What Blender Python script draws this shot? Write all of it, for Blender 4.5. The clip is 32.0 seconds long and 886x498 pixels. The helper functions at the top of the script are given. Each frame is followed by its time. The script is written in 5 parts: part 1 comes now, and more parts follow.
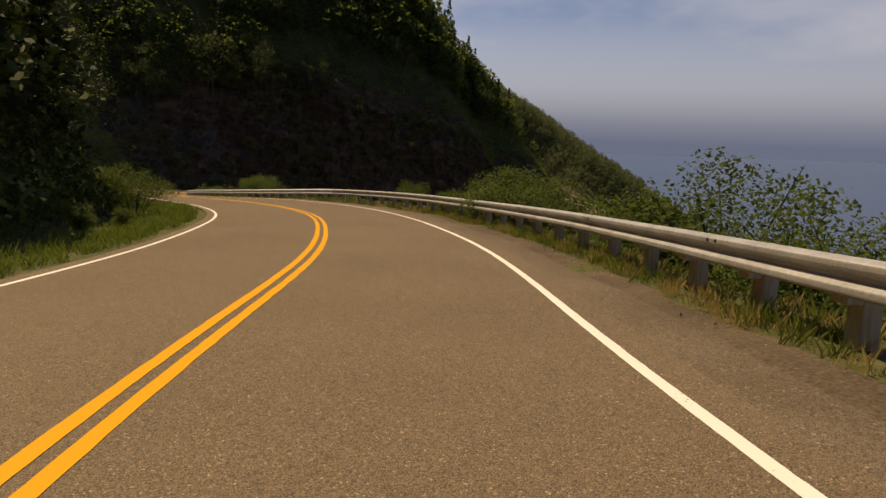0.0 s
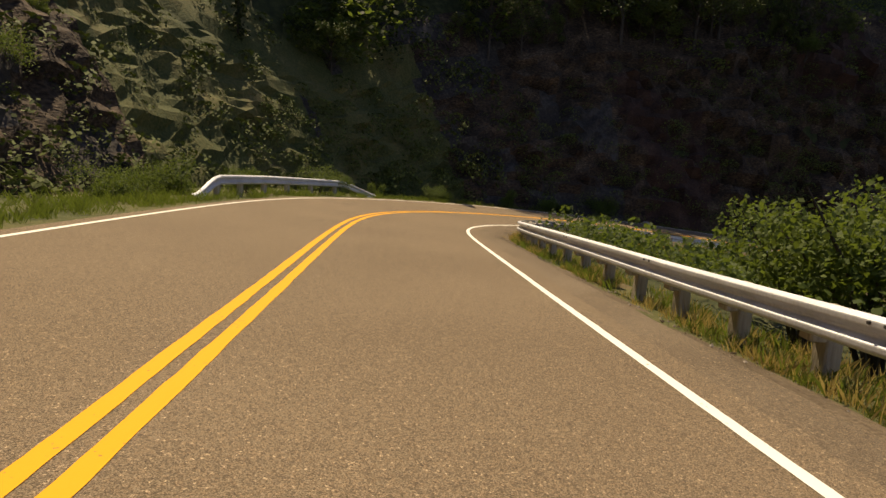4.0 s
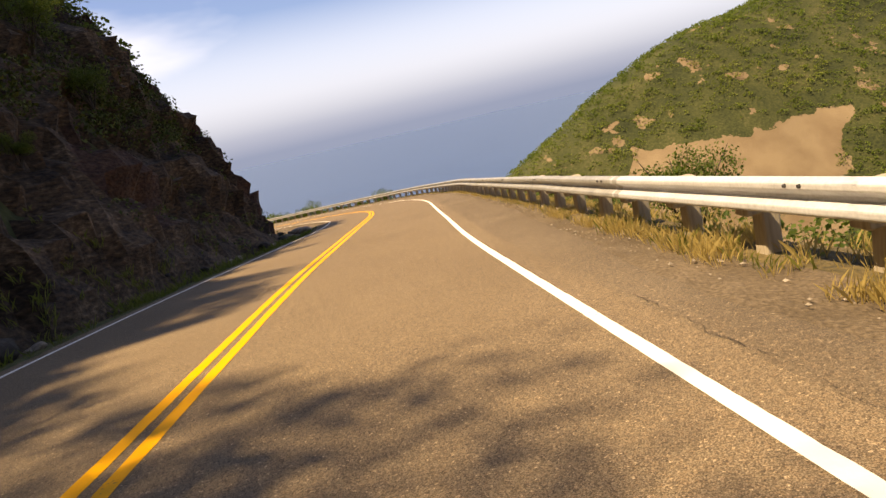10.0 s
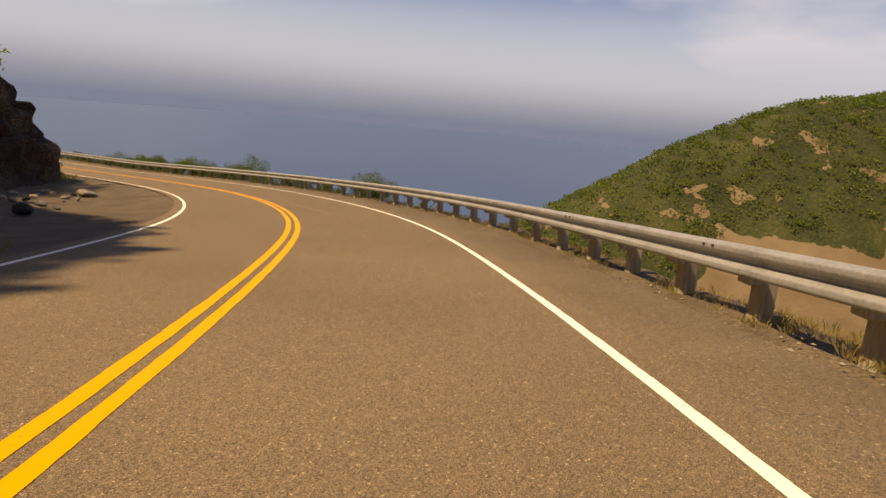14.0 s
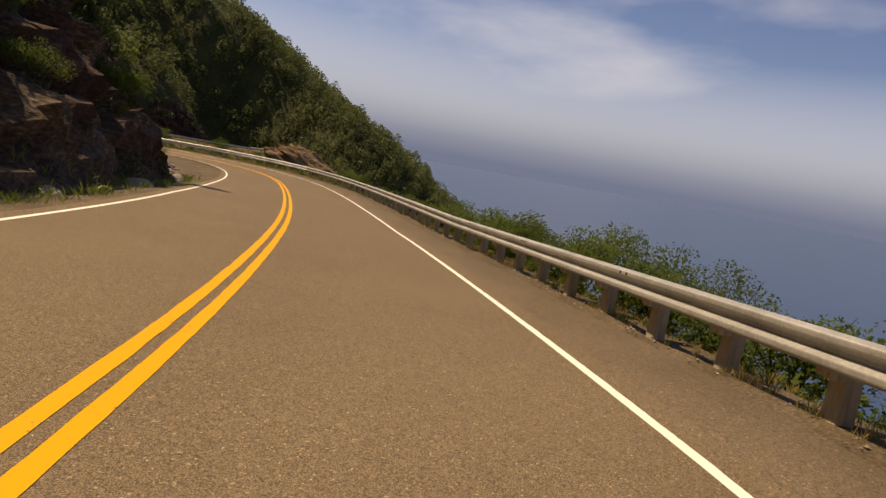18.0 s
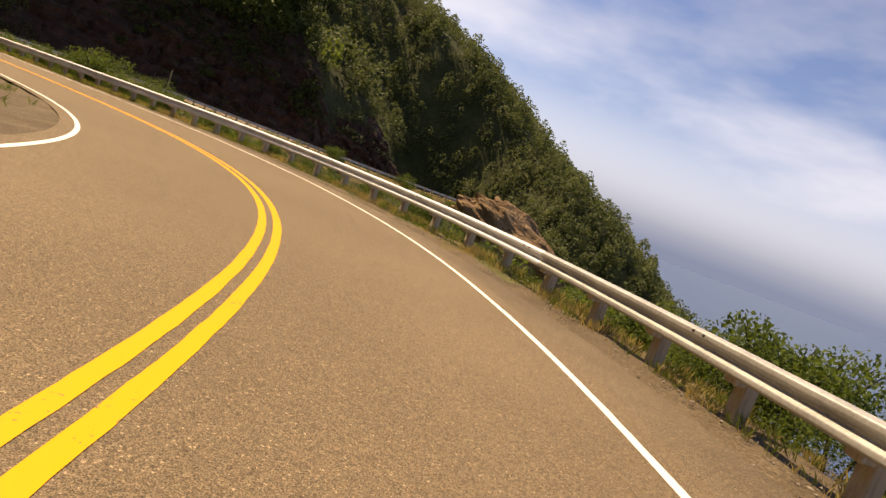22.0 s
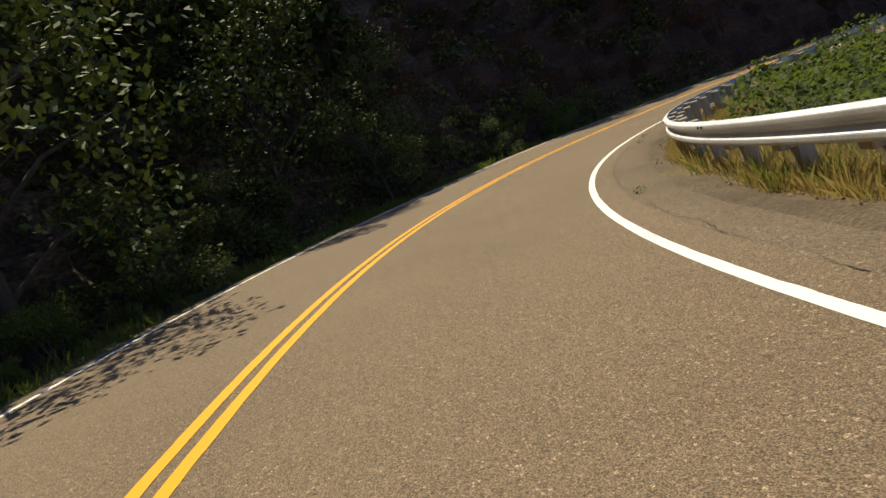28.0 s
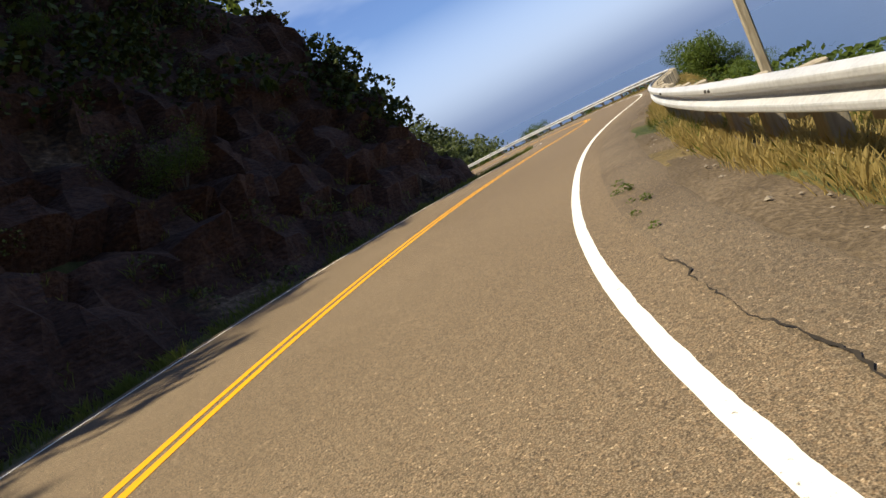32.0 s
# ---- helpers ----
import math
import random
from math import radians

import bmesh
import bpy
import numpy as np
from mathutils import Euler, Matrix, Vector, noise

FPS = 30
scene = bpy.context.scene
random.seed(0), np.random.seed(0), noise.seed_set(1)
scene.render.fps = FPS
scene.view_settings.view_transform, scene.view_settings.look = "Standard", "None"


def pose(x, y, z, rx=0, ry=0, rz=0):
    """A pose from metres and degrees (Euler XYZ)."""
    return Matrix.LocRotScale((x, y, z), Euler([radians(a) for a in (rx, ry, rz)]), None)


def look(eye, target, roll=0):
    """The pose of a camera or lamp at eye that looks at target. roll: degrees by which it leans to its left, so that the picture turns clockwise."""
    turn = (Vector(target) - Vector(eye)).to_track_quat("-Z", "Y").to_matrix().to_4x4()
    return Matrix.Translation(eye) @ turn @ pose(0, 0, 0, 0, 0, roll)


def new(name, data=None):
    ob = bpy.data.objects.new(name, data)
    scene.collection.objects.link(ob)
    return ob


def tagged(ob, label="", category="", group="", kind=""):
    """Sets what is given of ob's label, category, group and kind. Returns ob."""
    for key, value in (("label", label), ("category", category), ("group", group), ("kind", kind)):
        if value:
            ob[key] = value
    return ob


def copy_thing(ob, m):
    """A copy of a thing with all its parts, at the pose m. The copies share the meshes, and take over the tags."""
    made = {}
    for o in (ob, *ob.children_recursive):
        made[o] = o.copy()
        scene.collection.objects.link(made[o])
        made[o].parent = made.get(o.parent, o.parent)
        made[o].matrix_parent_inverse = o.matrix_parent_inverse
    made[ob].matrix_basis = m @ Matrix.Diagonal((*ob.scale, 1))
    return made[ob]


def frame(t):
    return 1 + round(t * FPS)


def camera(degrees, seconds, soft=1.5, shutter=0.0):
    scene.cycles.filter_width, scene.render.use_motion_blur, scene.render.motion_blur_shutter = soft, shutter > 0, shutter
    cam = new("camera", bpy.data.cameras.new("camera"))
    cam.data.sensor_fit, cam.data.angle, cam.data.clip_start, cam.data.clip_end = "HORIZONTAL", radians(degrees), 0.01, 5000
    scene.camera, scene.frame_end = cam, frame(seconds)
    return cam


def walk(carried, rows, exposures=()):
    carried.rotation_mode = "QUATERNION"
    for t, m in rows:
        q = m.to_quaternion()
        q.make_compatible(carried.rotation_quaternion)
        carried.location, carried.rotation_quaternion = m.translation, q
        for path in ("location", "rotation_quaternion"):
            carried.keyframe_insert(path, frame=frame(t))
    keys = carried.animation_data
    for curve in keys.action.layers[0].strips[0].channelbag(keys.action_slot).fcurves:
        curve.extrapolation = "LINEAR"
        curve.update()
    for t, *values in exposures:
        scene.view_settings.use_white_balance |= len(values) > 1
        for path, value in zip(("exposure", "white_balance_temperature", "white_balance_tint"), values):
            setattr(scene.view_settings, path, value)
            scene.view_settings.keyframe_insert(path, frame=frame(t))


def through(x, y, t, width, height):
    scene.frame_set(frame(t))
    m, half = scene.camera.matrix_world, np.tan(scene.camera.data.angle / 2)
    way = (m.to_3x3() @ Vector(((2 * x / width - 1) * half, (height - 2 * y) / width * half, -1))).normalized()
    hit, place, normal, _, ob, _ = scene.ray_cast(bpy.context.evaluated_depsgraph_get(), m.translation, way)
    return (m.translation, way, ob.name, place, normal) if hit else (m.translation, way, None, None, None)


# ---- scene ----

cam = camera(70.629, 32.0, soft=1.5)
ROWS = [
    (0.0, pose(13.288, -2.395, 1.960, 79.803, -1.853, 6.772)),
    (0.5, pose(11.950, 3.277, 1.519, 80.074, -5.891, 5.628)),
    (1.0, pose(10.613, 9.108, 1.069, 80.417, -9.590, 11.975)),
    (1.5, pose(8.727, 14.693, 0.639, 80.629, -12.732, 15.458)),
    (2.0, pose(6.428, 20.052, 0.229, 80.698, -14.684, 21.357)),
    (2.5, pose(3.617, 25.063, -0.174, 80.509, -14.636, 28.376)),
    (3.0, pose(0.407, 29.653, -0.584, 80.316, -12.892, 34.054)),
    (3.5, pose(-3.097, 33.746, -1.011, 80.233, -9.497, 39.078)),
    (4.0, pose(-6.556, 37.408, -1.372, 79.773, -3.916, 41.305)),
    (4.5, pose(-9.803, 40.809, -1.682, 78.910, 3.536, 41.130)),
    (5.0, pose(-12.878, 44.110, -2.001, 77.777, 10.996, 40.256)),
    (5.5, pose(-15.793, 47.389, -2.385, 76.605, 16.617, 37.113)),
    (6.0, pose(-18.407, 50.703, -2.840, 75.696, 20.122, 29.571)),
    (6.5, pose(-20.755, 54.593, -3.313, 74.977, 21.800, 19.703)),
    (7.0, pose(-22.235, 58.713, -3.755, 74.740, 22.817, 7.493)),
    (7.5, pose(-22.777, 62.602, -4.225, 74.915, 24.763, -3.665)),
    (8.0, pose(-22.670, 66.431, -4.647, 75.250, 25.810, -14.084)),
    (8.5, pose(-21.962, 70.305, -4.915, 75.391, 24.299, -26.385)),
    (9.0, pose(-20.371, 74.072, -5.176, 75.764, 21.328, -38.470)),
    (9.5, pose(-17.959, 77.472, -5.558, 76.739, 17.441, -49.042)),
    (10.0, pose(-15.238, 80.402, -5.939, 77.843, 12.588, -54.020)),
    (10.5, pose(-12.333, 82.958, -6.279, 78.877, 6.172, -55.818)),
    (11.0, pose(-9.401, 85.431, -6.620, 79.533, 0.435, -56.027)),
    (11.5, pose(-6.594, 87.892, -6.943, 79.370, -2.250, -54.386)),
    (12.0, pose(-3.696, 90.434, -7.281, 78.897, -2.845, -52.141)),
    (12.5, pose(-0.604, 93.299, -7.681, 78.399, -0.142, -52.163)),
    (13.0, pose(2.548, 96.272, -8.113, 78.028, 1.685, -53.411)),
    (13.5, pose(5.749, 99.213, -8.553, 78.075, -1.596, -53.326)),
    (14.0, pose(8.876, 102.153, -8.976, 78.425, -4.901, -51.931)),
    (14.5, pose(11.914, 105.165, -9.392, 79.091, -8.175, -49.271)),
    (15.0, pose(15.027, 108.439, -9.820, 79.723, -11.099, -46.479)),
    (15.5, pose(18.354, 112.252, -10.295, 80.040, -13.341, -42.112)),
    (16.0, pose(21.630, 116.845, -10.816, 80.105, -14.835, -36.287)),
    (16.5, pose(24.426, 122.039, -11.354, 80.433, -14.556, -29.976)),
    (17.0, pose(26.605, 127.434, -11.861, 80.830, -13.323, -23.375)),
    (17.5, pose(28.211, 132.528, -12.294, 81.091, -12.020, -18.084)),
    (18.0, pose(29.413, 137.523, -12.685, 81.343, -10.179, -14.340)),
    (18.5, pose(30.303, 142.532, -13.040, 81.826, -7.323, -10.656)),
    (19.0, pose(30.942, 147.484, -13.372, 82.175, -4.333, -8.327)),
    (19.5, pose(31.363, 152.387, -13.699, 81.758, -1.664, -6.820)),
    (20.0, pose(31.587, 157.315, -13.999, 81.299, -0.179, -5.552)),
    (20.5, pose(31.697, 162.351, -14.268, 81.508, -0.691, -5.084)),
    (21.0, pose(31.615, 167.424, -14.505, 81.921, -3.771, -4.105)),
    (21.5, pose(31.218, 172.516, -14.688, 82.219, -12.136, -0.391)),
    (22.0, pose(30.467, 177.557, -14.877, 82.721, -20.142, 4.914)),
    (22.5, pose(29.062, 182.275, -15.086, 83.609, -21.381, 11.299)),
    (23.0, pose(27.063, 186.720, -15.263, 84.319, -20.950, 20.618)),
    (23.5, pose(24.471, 191.122, -15.386, 84.176, -23.309, 31.295)),
    (24.0, pose(20.998, 195.051, -15.487, 83.960, -23.974, 41.598)),
    (24.5, pose(16.931, 198.322, -15.582, 84.053, -19.594, 51.571)),
    (25.0, pose(12.560, 200.869, -15.636, 83.890, -14.343, 57.651)),
    (25.5, pose(8.184, 203.002, -15.660, 83.523, -8.284, 60.874)),
    (26.0, pose(3.911, 205.033, -15.692, 83.064, -1.801, 62.142)),
    (26.5, pose(-0.259, 207.077, -15.766, 82.600, 4.720, 61.474)),
    (27.0, pose(-4.308, 209.145, -15.883, 82.050, 11.206, 57.593)),
    (27.5, pose(-8.186, 211.438, -16.030, 81.648, 16.976, 53.318)),
    (28.0, pose(-12.130, 214.314, -16.168, 81.132, 20.736, 46.072)),
    (28.5, pose(-15.593, 217.755, -16.238, 80.794, 19.942, 35.292)),
    (29.0, pose(-18.397, 221.639, -16.311, 80.516, 18.906, 25.065)),
    (29.5, pose(-20.589, 225.840, -16.459, 80.230, 22.458, 16.446)),
    (30.0, pose(-22.010, 230.249, -16.604, 79.954, 26.507, 6.892)),
    (30.5, pose(-22.497, 234.742, -16.699, 79.503, 28.200, -6.538)),
    (31.0, pose(-22.018, 239.093, -16.761, 79.378, 28.636, -20.765)),
    (31.5, pose(-20.698, 243.063, -16.785, 80.196, 27.694, -31.638)),
    (32.0, pose(-18.852, 246.325, -16.798, 81.336, 26.174, -39.637)),
]

EXPOSURES = [(0.0, -0.32, 9800, 14), (1.0, 0.25, 9300, 14), (2.0, 0.50, 10300, 15), (3.0, 0.35, 9800, 14), (6.0, 0.02, 7100, 7), (7.0, 0.10, 7100, 7), (8.0, 0.50, 7100, 7), (9.0, 0.60, 6900, 6), (10.0, 0.92, 10600, 14), (11.0, 0.50, 10400, 16), (12.0, 0.32, 11900, 17), (16.0, 0.10, 10800, 16), (17.0, 0.15, 10800, 16), (18.0, -0.05, 9900, 15), (19.0, 0.10, 9600, 14), (20.0, 0.35, 9800, 15), (22.0, 0.55, 10100, 15), (24.0, 0.48, 9000, 11), (27.0, 0.45, 7400, 6), (28.0, 0.22, 7200, 5), (30.0, 0.05, 7300, 5), (32.0, 0.50, 7200, 5)]
walk(cam, ROWS, EXPOSURES)

# ---- sky and sun ----
SUN_AZ, SUN_EL = radians(-60.0), radians(59.5)
sun_dir = Vector((math.sin(SUN_AZ) * math.cos(SUN_EL), math.cos(SUN_AZ) * math.cos(SUN_EL), math.sin(SUN_EL)))
world = bpy.data.worlds.new("sky")
world.use_nodes = True
scene.world = world
wt = world.node_tree
wt.nodes.clear()
w_out = wt.nodes.new("ShaderNodeOutputWorld")
w_bg = wt.nodes.new("ShaderNodeBackground")
w_bg2 = wt.nodes.new("ShaderNodeBackground")
w_mix = wt.nodes.new("ShaderNodeMixShader")
w_sky = wt.nodes.new("ShaderNodeTexSky")
w_sky.sky_type = "NISHITA"
w_sky.sun_disc = False
w_sky.sun_elevation, w_sky.sun_rotation = SUN_EL, SUN_AZ
w_sky.dust_density = 0.6
w_bg.inputs["Strength"].default_value = 0.075
w_tc = wt.nodes.new("ShaderNodeTexCoord")
w_sep = wt.nodes.new("ShaderNodeSeparateXYZ")
w_map = wt.nodes.new("ShaderNodeMapping")
w_map.inputs["Scale"].default_value = (1.6, 1.6, 4.5)
w_noise = wt.nodes.new("ShaderNodeTexNoise")
w_noise.inputs["Scale"].default_value = 1.2
w_noise.inputs["Detail"].default_value = 5.0
w_ramp = wt.nodes.new("ShaderNodeValToRGB")
w_ramp.color_ramp.elements[0].position = 0.44
w_ramp.color_ramp.elements[1].position = 0.66
w_ramp.color_ramp.elements[1].color = (0.6, 0.6, 0.6, 1)
w_haze = wt.nodes.new("ShaderNodeMapRange")
w_haze.inputs["From Min"].default_value = 0.0
w_haze.inputs["From Max"].default_value = 0.2
w_haze.inputs["To Min"].default_value = 1.0
w_haze.inputs["To Max"].default_value = 0.0
w_blue = wt.nodes.new("ShaderNodeMix")
w_blue.data_type, w_blue.blend_type = "RGBA", "MULTIPLY"
w_blue.inputs["Factor"].default_value = 1.0
w_blue.inputs["B"].default_value = (0.8, 0.98, 1.5, 1)
w_max = wt.nodes.new("ShaderNodeMath")
w_max.operation = "MAXIMUM"
w_tint = wt.nodes.new("ShaderNodeValToRGB")
for i, (pos, col) in enumerate(((0.0, (0.125, 0.18, 0.335)), (0.03, (0.185, 0.245, 0.43)), (0.08, (0.40, 0.47, 0.69)), (0.14, (0.55, 0.635, 0.87)), (0.22, (0.68, 0.775, 1.0)), (0.6, (0.20, 0.23, 0.30)))):
    e = w_tint.color_ramp.elements[i] if i < 2 else w_tint.color_ramp.elements.new(pos)
    e.position, e.color = pos, (*col, 1)
w_bg2.inputs["Strength"].default_value = 1.12
for a, b in (((w_tc, "Generated"), (w_sep, 0)), ((w_tc, "Generated"), (w_map, "Vector")), ((w_map, "Vector"), (w_noise, "Vector")),
             ((w_noise, "Fac"), (w_ramp, "Fac")), ((w_sep, "Z"), (w_haze, "Value")), ((w_sep, "Z"), (w_tint, "Fac")), ((w_tint, "Color"), (w_bg2, "Color")), ((w_haze, "Result"), (w_max, 0)),
             ((w_ramp, "Color"), (w_max, 1)), ((w_max, "Value"), (w_mix, "Fac")), ((w_sky, "Color"), (w_blue, "A")), ((w_blue, "Result"), (w_bg, "Color")),
             ((w_bg, 0), (w_mix, 1)), ((w_bg2, 0), (w_mix, 2)), ((w_mix, 0), (w_out, "Surface"))):
    wt.links.new(a[0].outputs[a[1]], b[0].inputs[b[1]])
sun_lamp = bpy.data.lights.new("sun", "SUN")
sun_lamp.energy, sun_lamp.angle, sun_lamp.color = 5.0, radians(0.6), (1.0, 0.91, 0.76)
sun = new("sun", sun_lamp)
sun.matrix_world = look(sun_dir * 200, (0, 0, 0))

# ---- the road's line: bend, fall, cross-fall and lane widths along its length ----
KAPPA_S = np.arange(-12.0, 400.0+6, 6.0)
KAPPA = np.array([-0.0277906, -0.0205470, -0.0103601, 0.0230413, 0.0091479, 0.0312388, 0.0192310, 0.0169834, 0.0094215, -0.0017649, 0.0012079, -0.0057720, -0.0336010, -0.0522826, -0.0447432, -0.0535499, -0.0429178, -0.0082269, 0.0009537, -0.0077990, 0.0020769, -0.0018982, 0.0017061, 0.0077766, 0.0088801, 0.0237483, 0.0206604, 0.0211286, 0.0208655, 0.0133721, 0.0108997, 0.0038865, 0.0065650, 0.0034358, 0.0029545, 0.0051098, 0.0140791, 0.0352178, 0.0507265, 0.0458635, 0.0287850, 0.0095047, -0.0030807, 0.0006111, -0.0010297, -0.0164664, -0.0327329, -0.0323573, -0.0348069, -0.0427471, -0.0483502, -0.0436061, -0.0421676, -0.0115684, -0.0119461, -0.0102850, -0.0041399, 0.0080562, 0.0222124, 0.0338552, 0.0404746, 0.0444393, 0.0465419, 0.0473382, 0.0000000, 0.0000000, 0.0000000, 0.0000000, 0.0000000, 0.0000000])
GRADE_S = np.arange(-12.0, 400.0+15, 15.0)
GRADE = np.array([-0.072155, -0.074856, -0.068300, -0.070783, -0.070360, -0.086343, -0.090530, -0.092270, -0.096824, -0.098518, -0.094141, -0.084112, -0.073108, -0.056016, -0.045847, -0.022548, -0.018707, -0.017138, -0.008522, -0.015654, -0.012995, -0.018304, -0.030964, -0.036728, -0.034792, -0.030722, -0.055460, -0.053385, -0.051938])
CROSS = np.array([-0.02646, -0.02356, 0.00034, 0.01105, 0.05702, 0.07743, 0.04438, 0.01594, -0.00918, -0.03516, -0.02221, -0.00056, 0.01092, 0.03164, 0.00987, 0.00738, -0.00063, 0.01583, 0.05093, 0.06406, 0.05788, 0.01588, 0.00816, -0.01518, -0.02876, -0.03464, -0.00692, -0.00507, -0.00417])
LANE_R = 3.3 + np.array([-0.030, -0.071, -0.144, -0.068, -0.121, -0.155, -0.059, -0.222, -0.171, -0.127, -0.106, -0.105, -0.022, -0.085, -0.077, -0.123, 0.040, -0.022, -0.036, 0.091, 0.137, 0.040, 0.032, 0.018, 0.010, 0.006, 0.004, 0.003, 0.002])
LANE_L = 3.3 + np.array([-0.056, -0.072, -0.049, -0.054, 0.021, 0.012, -0.045, -0.069, -0.159, -0.336, -0.470, -0.421, -0.328, -0.285, -0.350, -0.279, -0.259, -0.230, -0.133, -0.063, -0.047, -0.003, -0.009, -0.005, -0.003, -0.002, -0.001, -0.001, -0.001])
START_AT, START_TURN = (10.9374, 1.6247, 0.3417), 0.173499
DS = 0.5
S_ALL = np.arange(KAPPA_S[0], GRADE_S[-1], DS)


def running(values):
    return np.concatenate([[0.0], np.cumsum((values[1:] + values[:-1]) / 2 * DS)])


# metres of road per unit of s: the two hairpins are longer than their numbering
_len = np.interp(S_ALL, [-12, 57, 62, 84, 90, 256, 262, 290, 296, 400], [1, 1, 1.14, 1.14, 1, 1, 1.195, 1.195, 1, 1])
_i0 = int(np.searchsorted(S_ALL, 0.0))
_th = running(np.interp(S_ALL, KAPPA_S, KAPPA) * _len)
_th = _th - _th[_i0] + START_TURN
_x, _y, _z = running(-np.sin(_th) * _len), running(np.cos(_th) * _len), running(np.interp(S_ALL, GRADE_S, GRADE) * _len)
_x, _y, _z = (a - a[_i0] + b for a, b in zip((_x, _y, _z), START_AT))
# a straight run behind the start closes the place
_back = np.arange(-90.0, S_ALL[0] - 0.01, DS)
_db = _back - S_ALL[0]
S_ALL = np.concatenate([_back, S_ALL])
RX = np.concatenate([_x[0] - np.sin(_th[0]) * _db, _x])
RY = np.concatenate([_y[0] + np.cos(_th[0]) * _db, _y])
RZ = np.concatenate([_z[0] + GRADE[0] * _db, _z])
RT = np.concatenate([np.full(len(_back), _th[0]), _th])
RB = np.interp(S_ALL, GRADE_S, CROSS)
S_MIN, S_MAX = float(S_ALL[0]), float(S_ALL[-1])


def road_points(s, o, h=0.0):
    """World points at length s, offset o to the right of the yellow line and height h over the road's plane."""
    s, o, h = np.broadcast_arrays(np.asarray(s, float), np.asarray(o, float), np.asarray(h, float))
    x, y, z, t, b = (np.interp(s, S_ALL, a) for a in (RX, RY, RZ, RT, RB))
    oc = np.clip(o, -5.0, 6.0)
    return np.stack([x + o * np.cos(t), y + o * np.sin(t), z - b * oc + h], -1)


def lane_r(s):
    return np.interp(s, GRADE_S, LANE_R)


def lane_l(s):
    return np.interp(s, GRADE_S, LANE_L)


def rail_at(s):
    return np.interp(s, RAIL_S, RAIL_O)


def rail_drop(s):
    return np.interp(s, RAIL_S, RAIL_DZ)


def smooth01(a, lo, hi):
    t = np.clip((a - lo) / (hi - lo), 0, 1)
    return t * t * (3 - 2 * t)


# ---- meshes from arrays ----
def fast_mesh(name, v, f, mats=(), index=None, smooth=False):
    v, f = np.asarray(v, np.float32), np.asarray(f, np.int32)
    me = bpy.data.meshes.new(name)
    me.vertices.add(len(v))
    me.vertices.foreach_set("co", v.ravel())
    me.loops.add(f.size)
    me.loops.foreach_set("vertex_index", f.ravel())
    me.polygons.add(len(f))
    me.polygons.foreach_set("loop_start", np.arange(len(f), dtype=np.int32) * f.shape[1])
    for m in mats:
        me.materials.append(m)
    if index is not None:
        me.polygons.foreach_set("material_index", np.asarray(index, np.int32))
    me.polygons.foreach_set("use_smooth", np.full(len(f), smooth))
    me.update(calc_edges=True)
    return me


def grid_faces(n, m):
    idx = np.arange(n * m).reshape(n, m)
    return np.stack([idx[:-1, :-1], idx[:-1, 1:], idx[1:, 1:], idx[1:, :-1]], -1).reshape(-1, 4)


def mesh_grid(name, pts, mats, smooth=True, index=None):
    n, m = pts.shape[:2]
    return fast_mesh(name, pts.reshape(-1, 3), grid_faces(n, m), mats, index, smooth)


def part(name, me, parent, label=""):
    ob = new(name, me)
    ob.parent = parent
    return tagged(ob, label)


def box_mesh(name, size, material, bevel=0.012):
    bm = bmesh.new()
    bmesh.ops.create_cube(bm, size=1.0)
    bmesh.ops.scale(bm, vec=size, verts=bm.verts)
    if bevel:
        bmesh.ops.bevel(bm, geom=bm.edges[:], offset=bevel, segments=1, affect="EDGES")
    me = bpy.data.meshes.new(name)
    bm.to_mesh(me)
    bm.free()
    me.materials.append(material)
    return me


# ---- lattice noise on arrays ----
def lattice(i, j, k, seed):
    n = (i.astype(np.int64) * 374761393 + j.astype(np.int64) * 668265263 + k.astype(np.int64) * 1274126177 + seed * 974711) & 0xFFFFFFFF
    n = ((n ^ (n >> 13)) * 1274126177) & 0xFFFFFFFF
    n = n ^ (n >> 16)
    return n / 4294967295.0 * 2 - 1


def vnoise(p, size, seed=0):
    q = np.asarray(p) / size
    i = np.floor(q)
    f = q - i
    f = f * f * (3 - 2 * f)
    out = 0
    for a in (0, 1):
        for b in (0, 1):
            for c in (0, 1):
                w = (f[..., 0] if a else 1 - f[..., 0]) * (f[..., 1] if b else 1 - f[..., 1]) * (f[..., 2] if c else 1 - f[..., 2])
                out = out + w * lattice(i[..., 0] + a, i[..., 1] + b, i[..., 2] + c, seed)
    return out


def blocks(p, size, seed=0):
    q = np.floor(np.asarray(p) / np.asarray(size))
    return lattice(q[..., 0], q[..., 1], q[..., 2], seed)


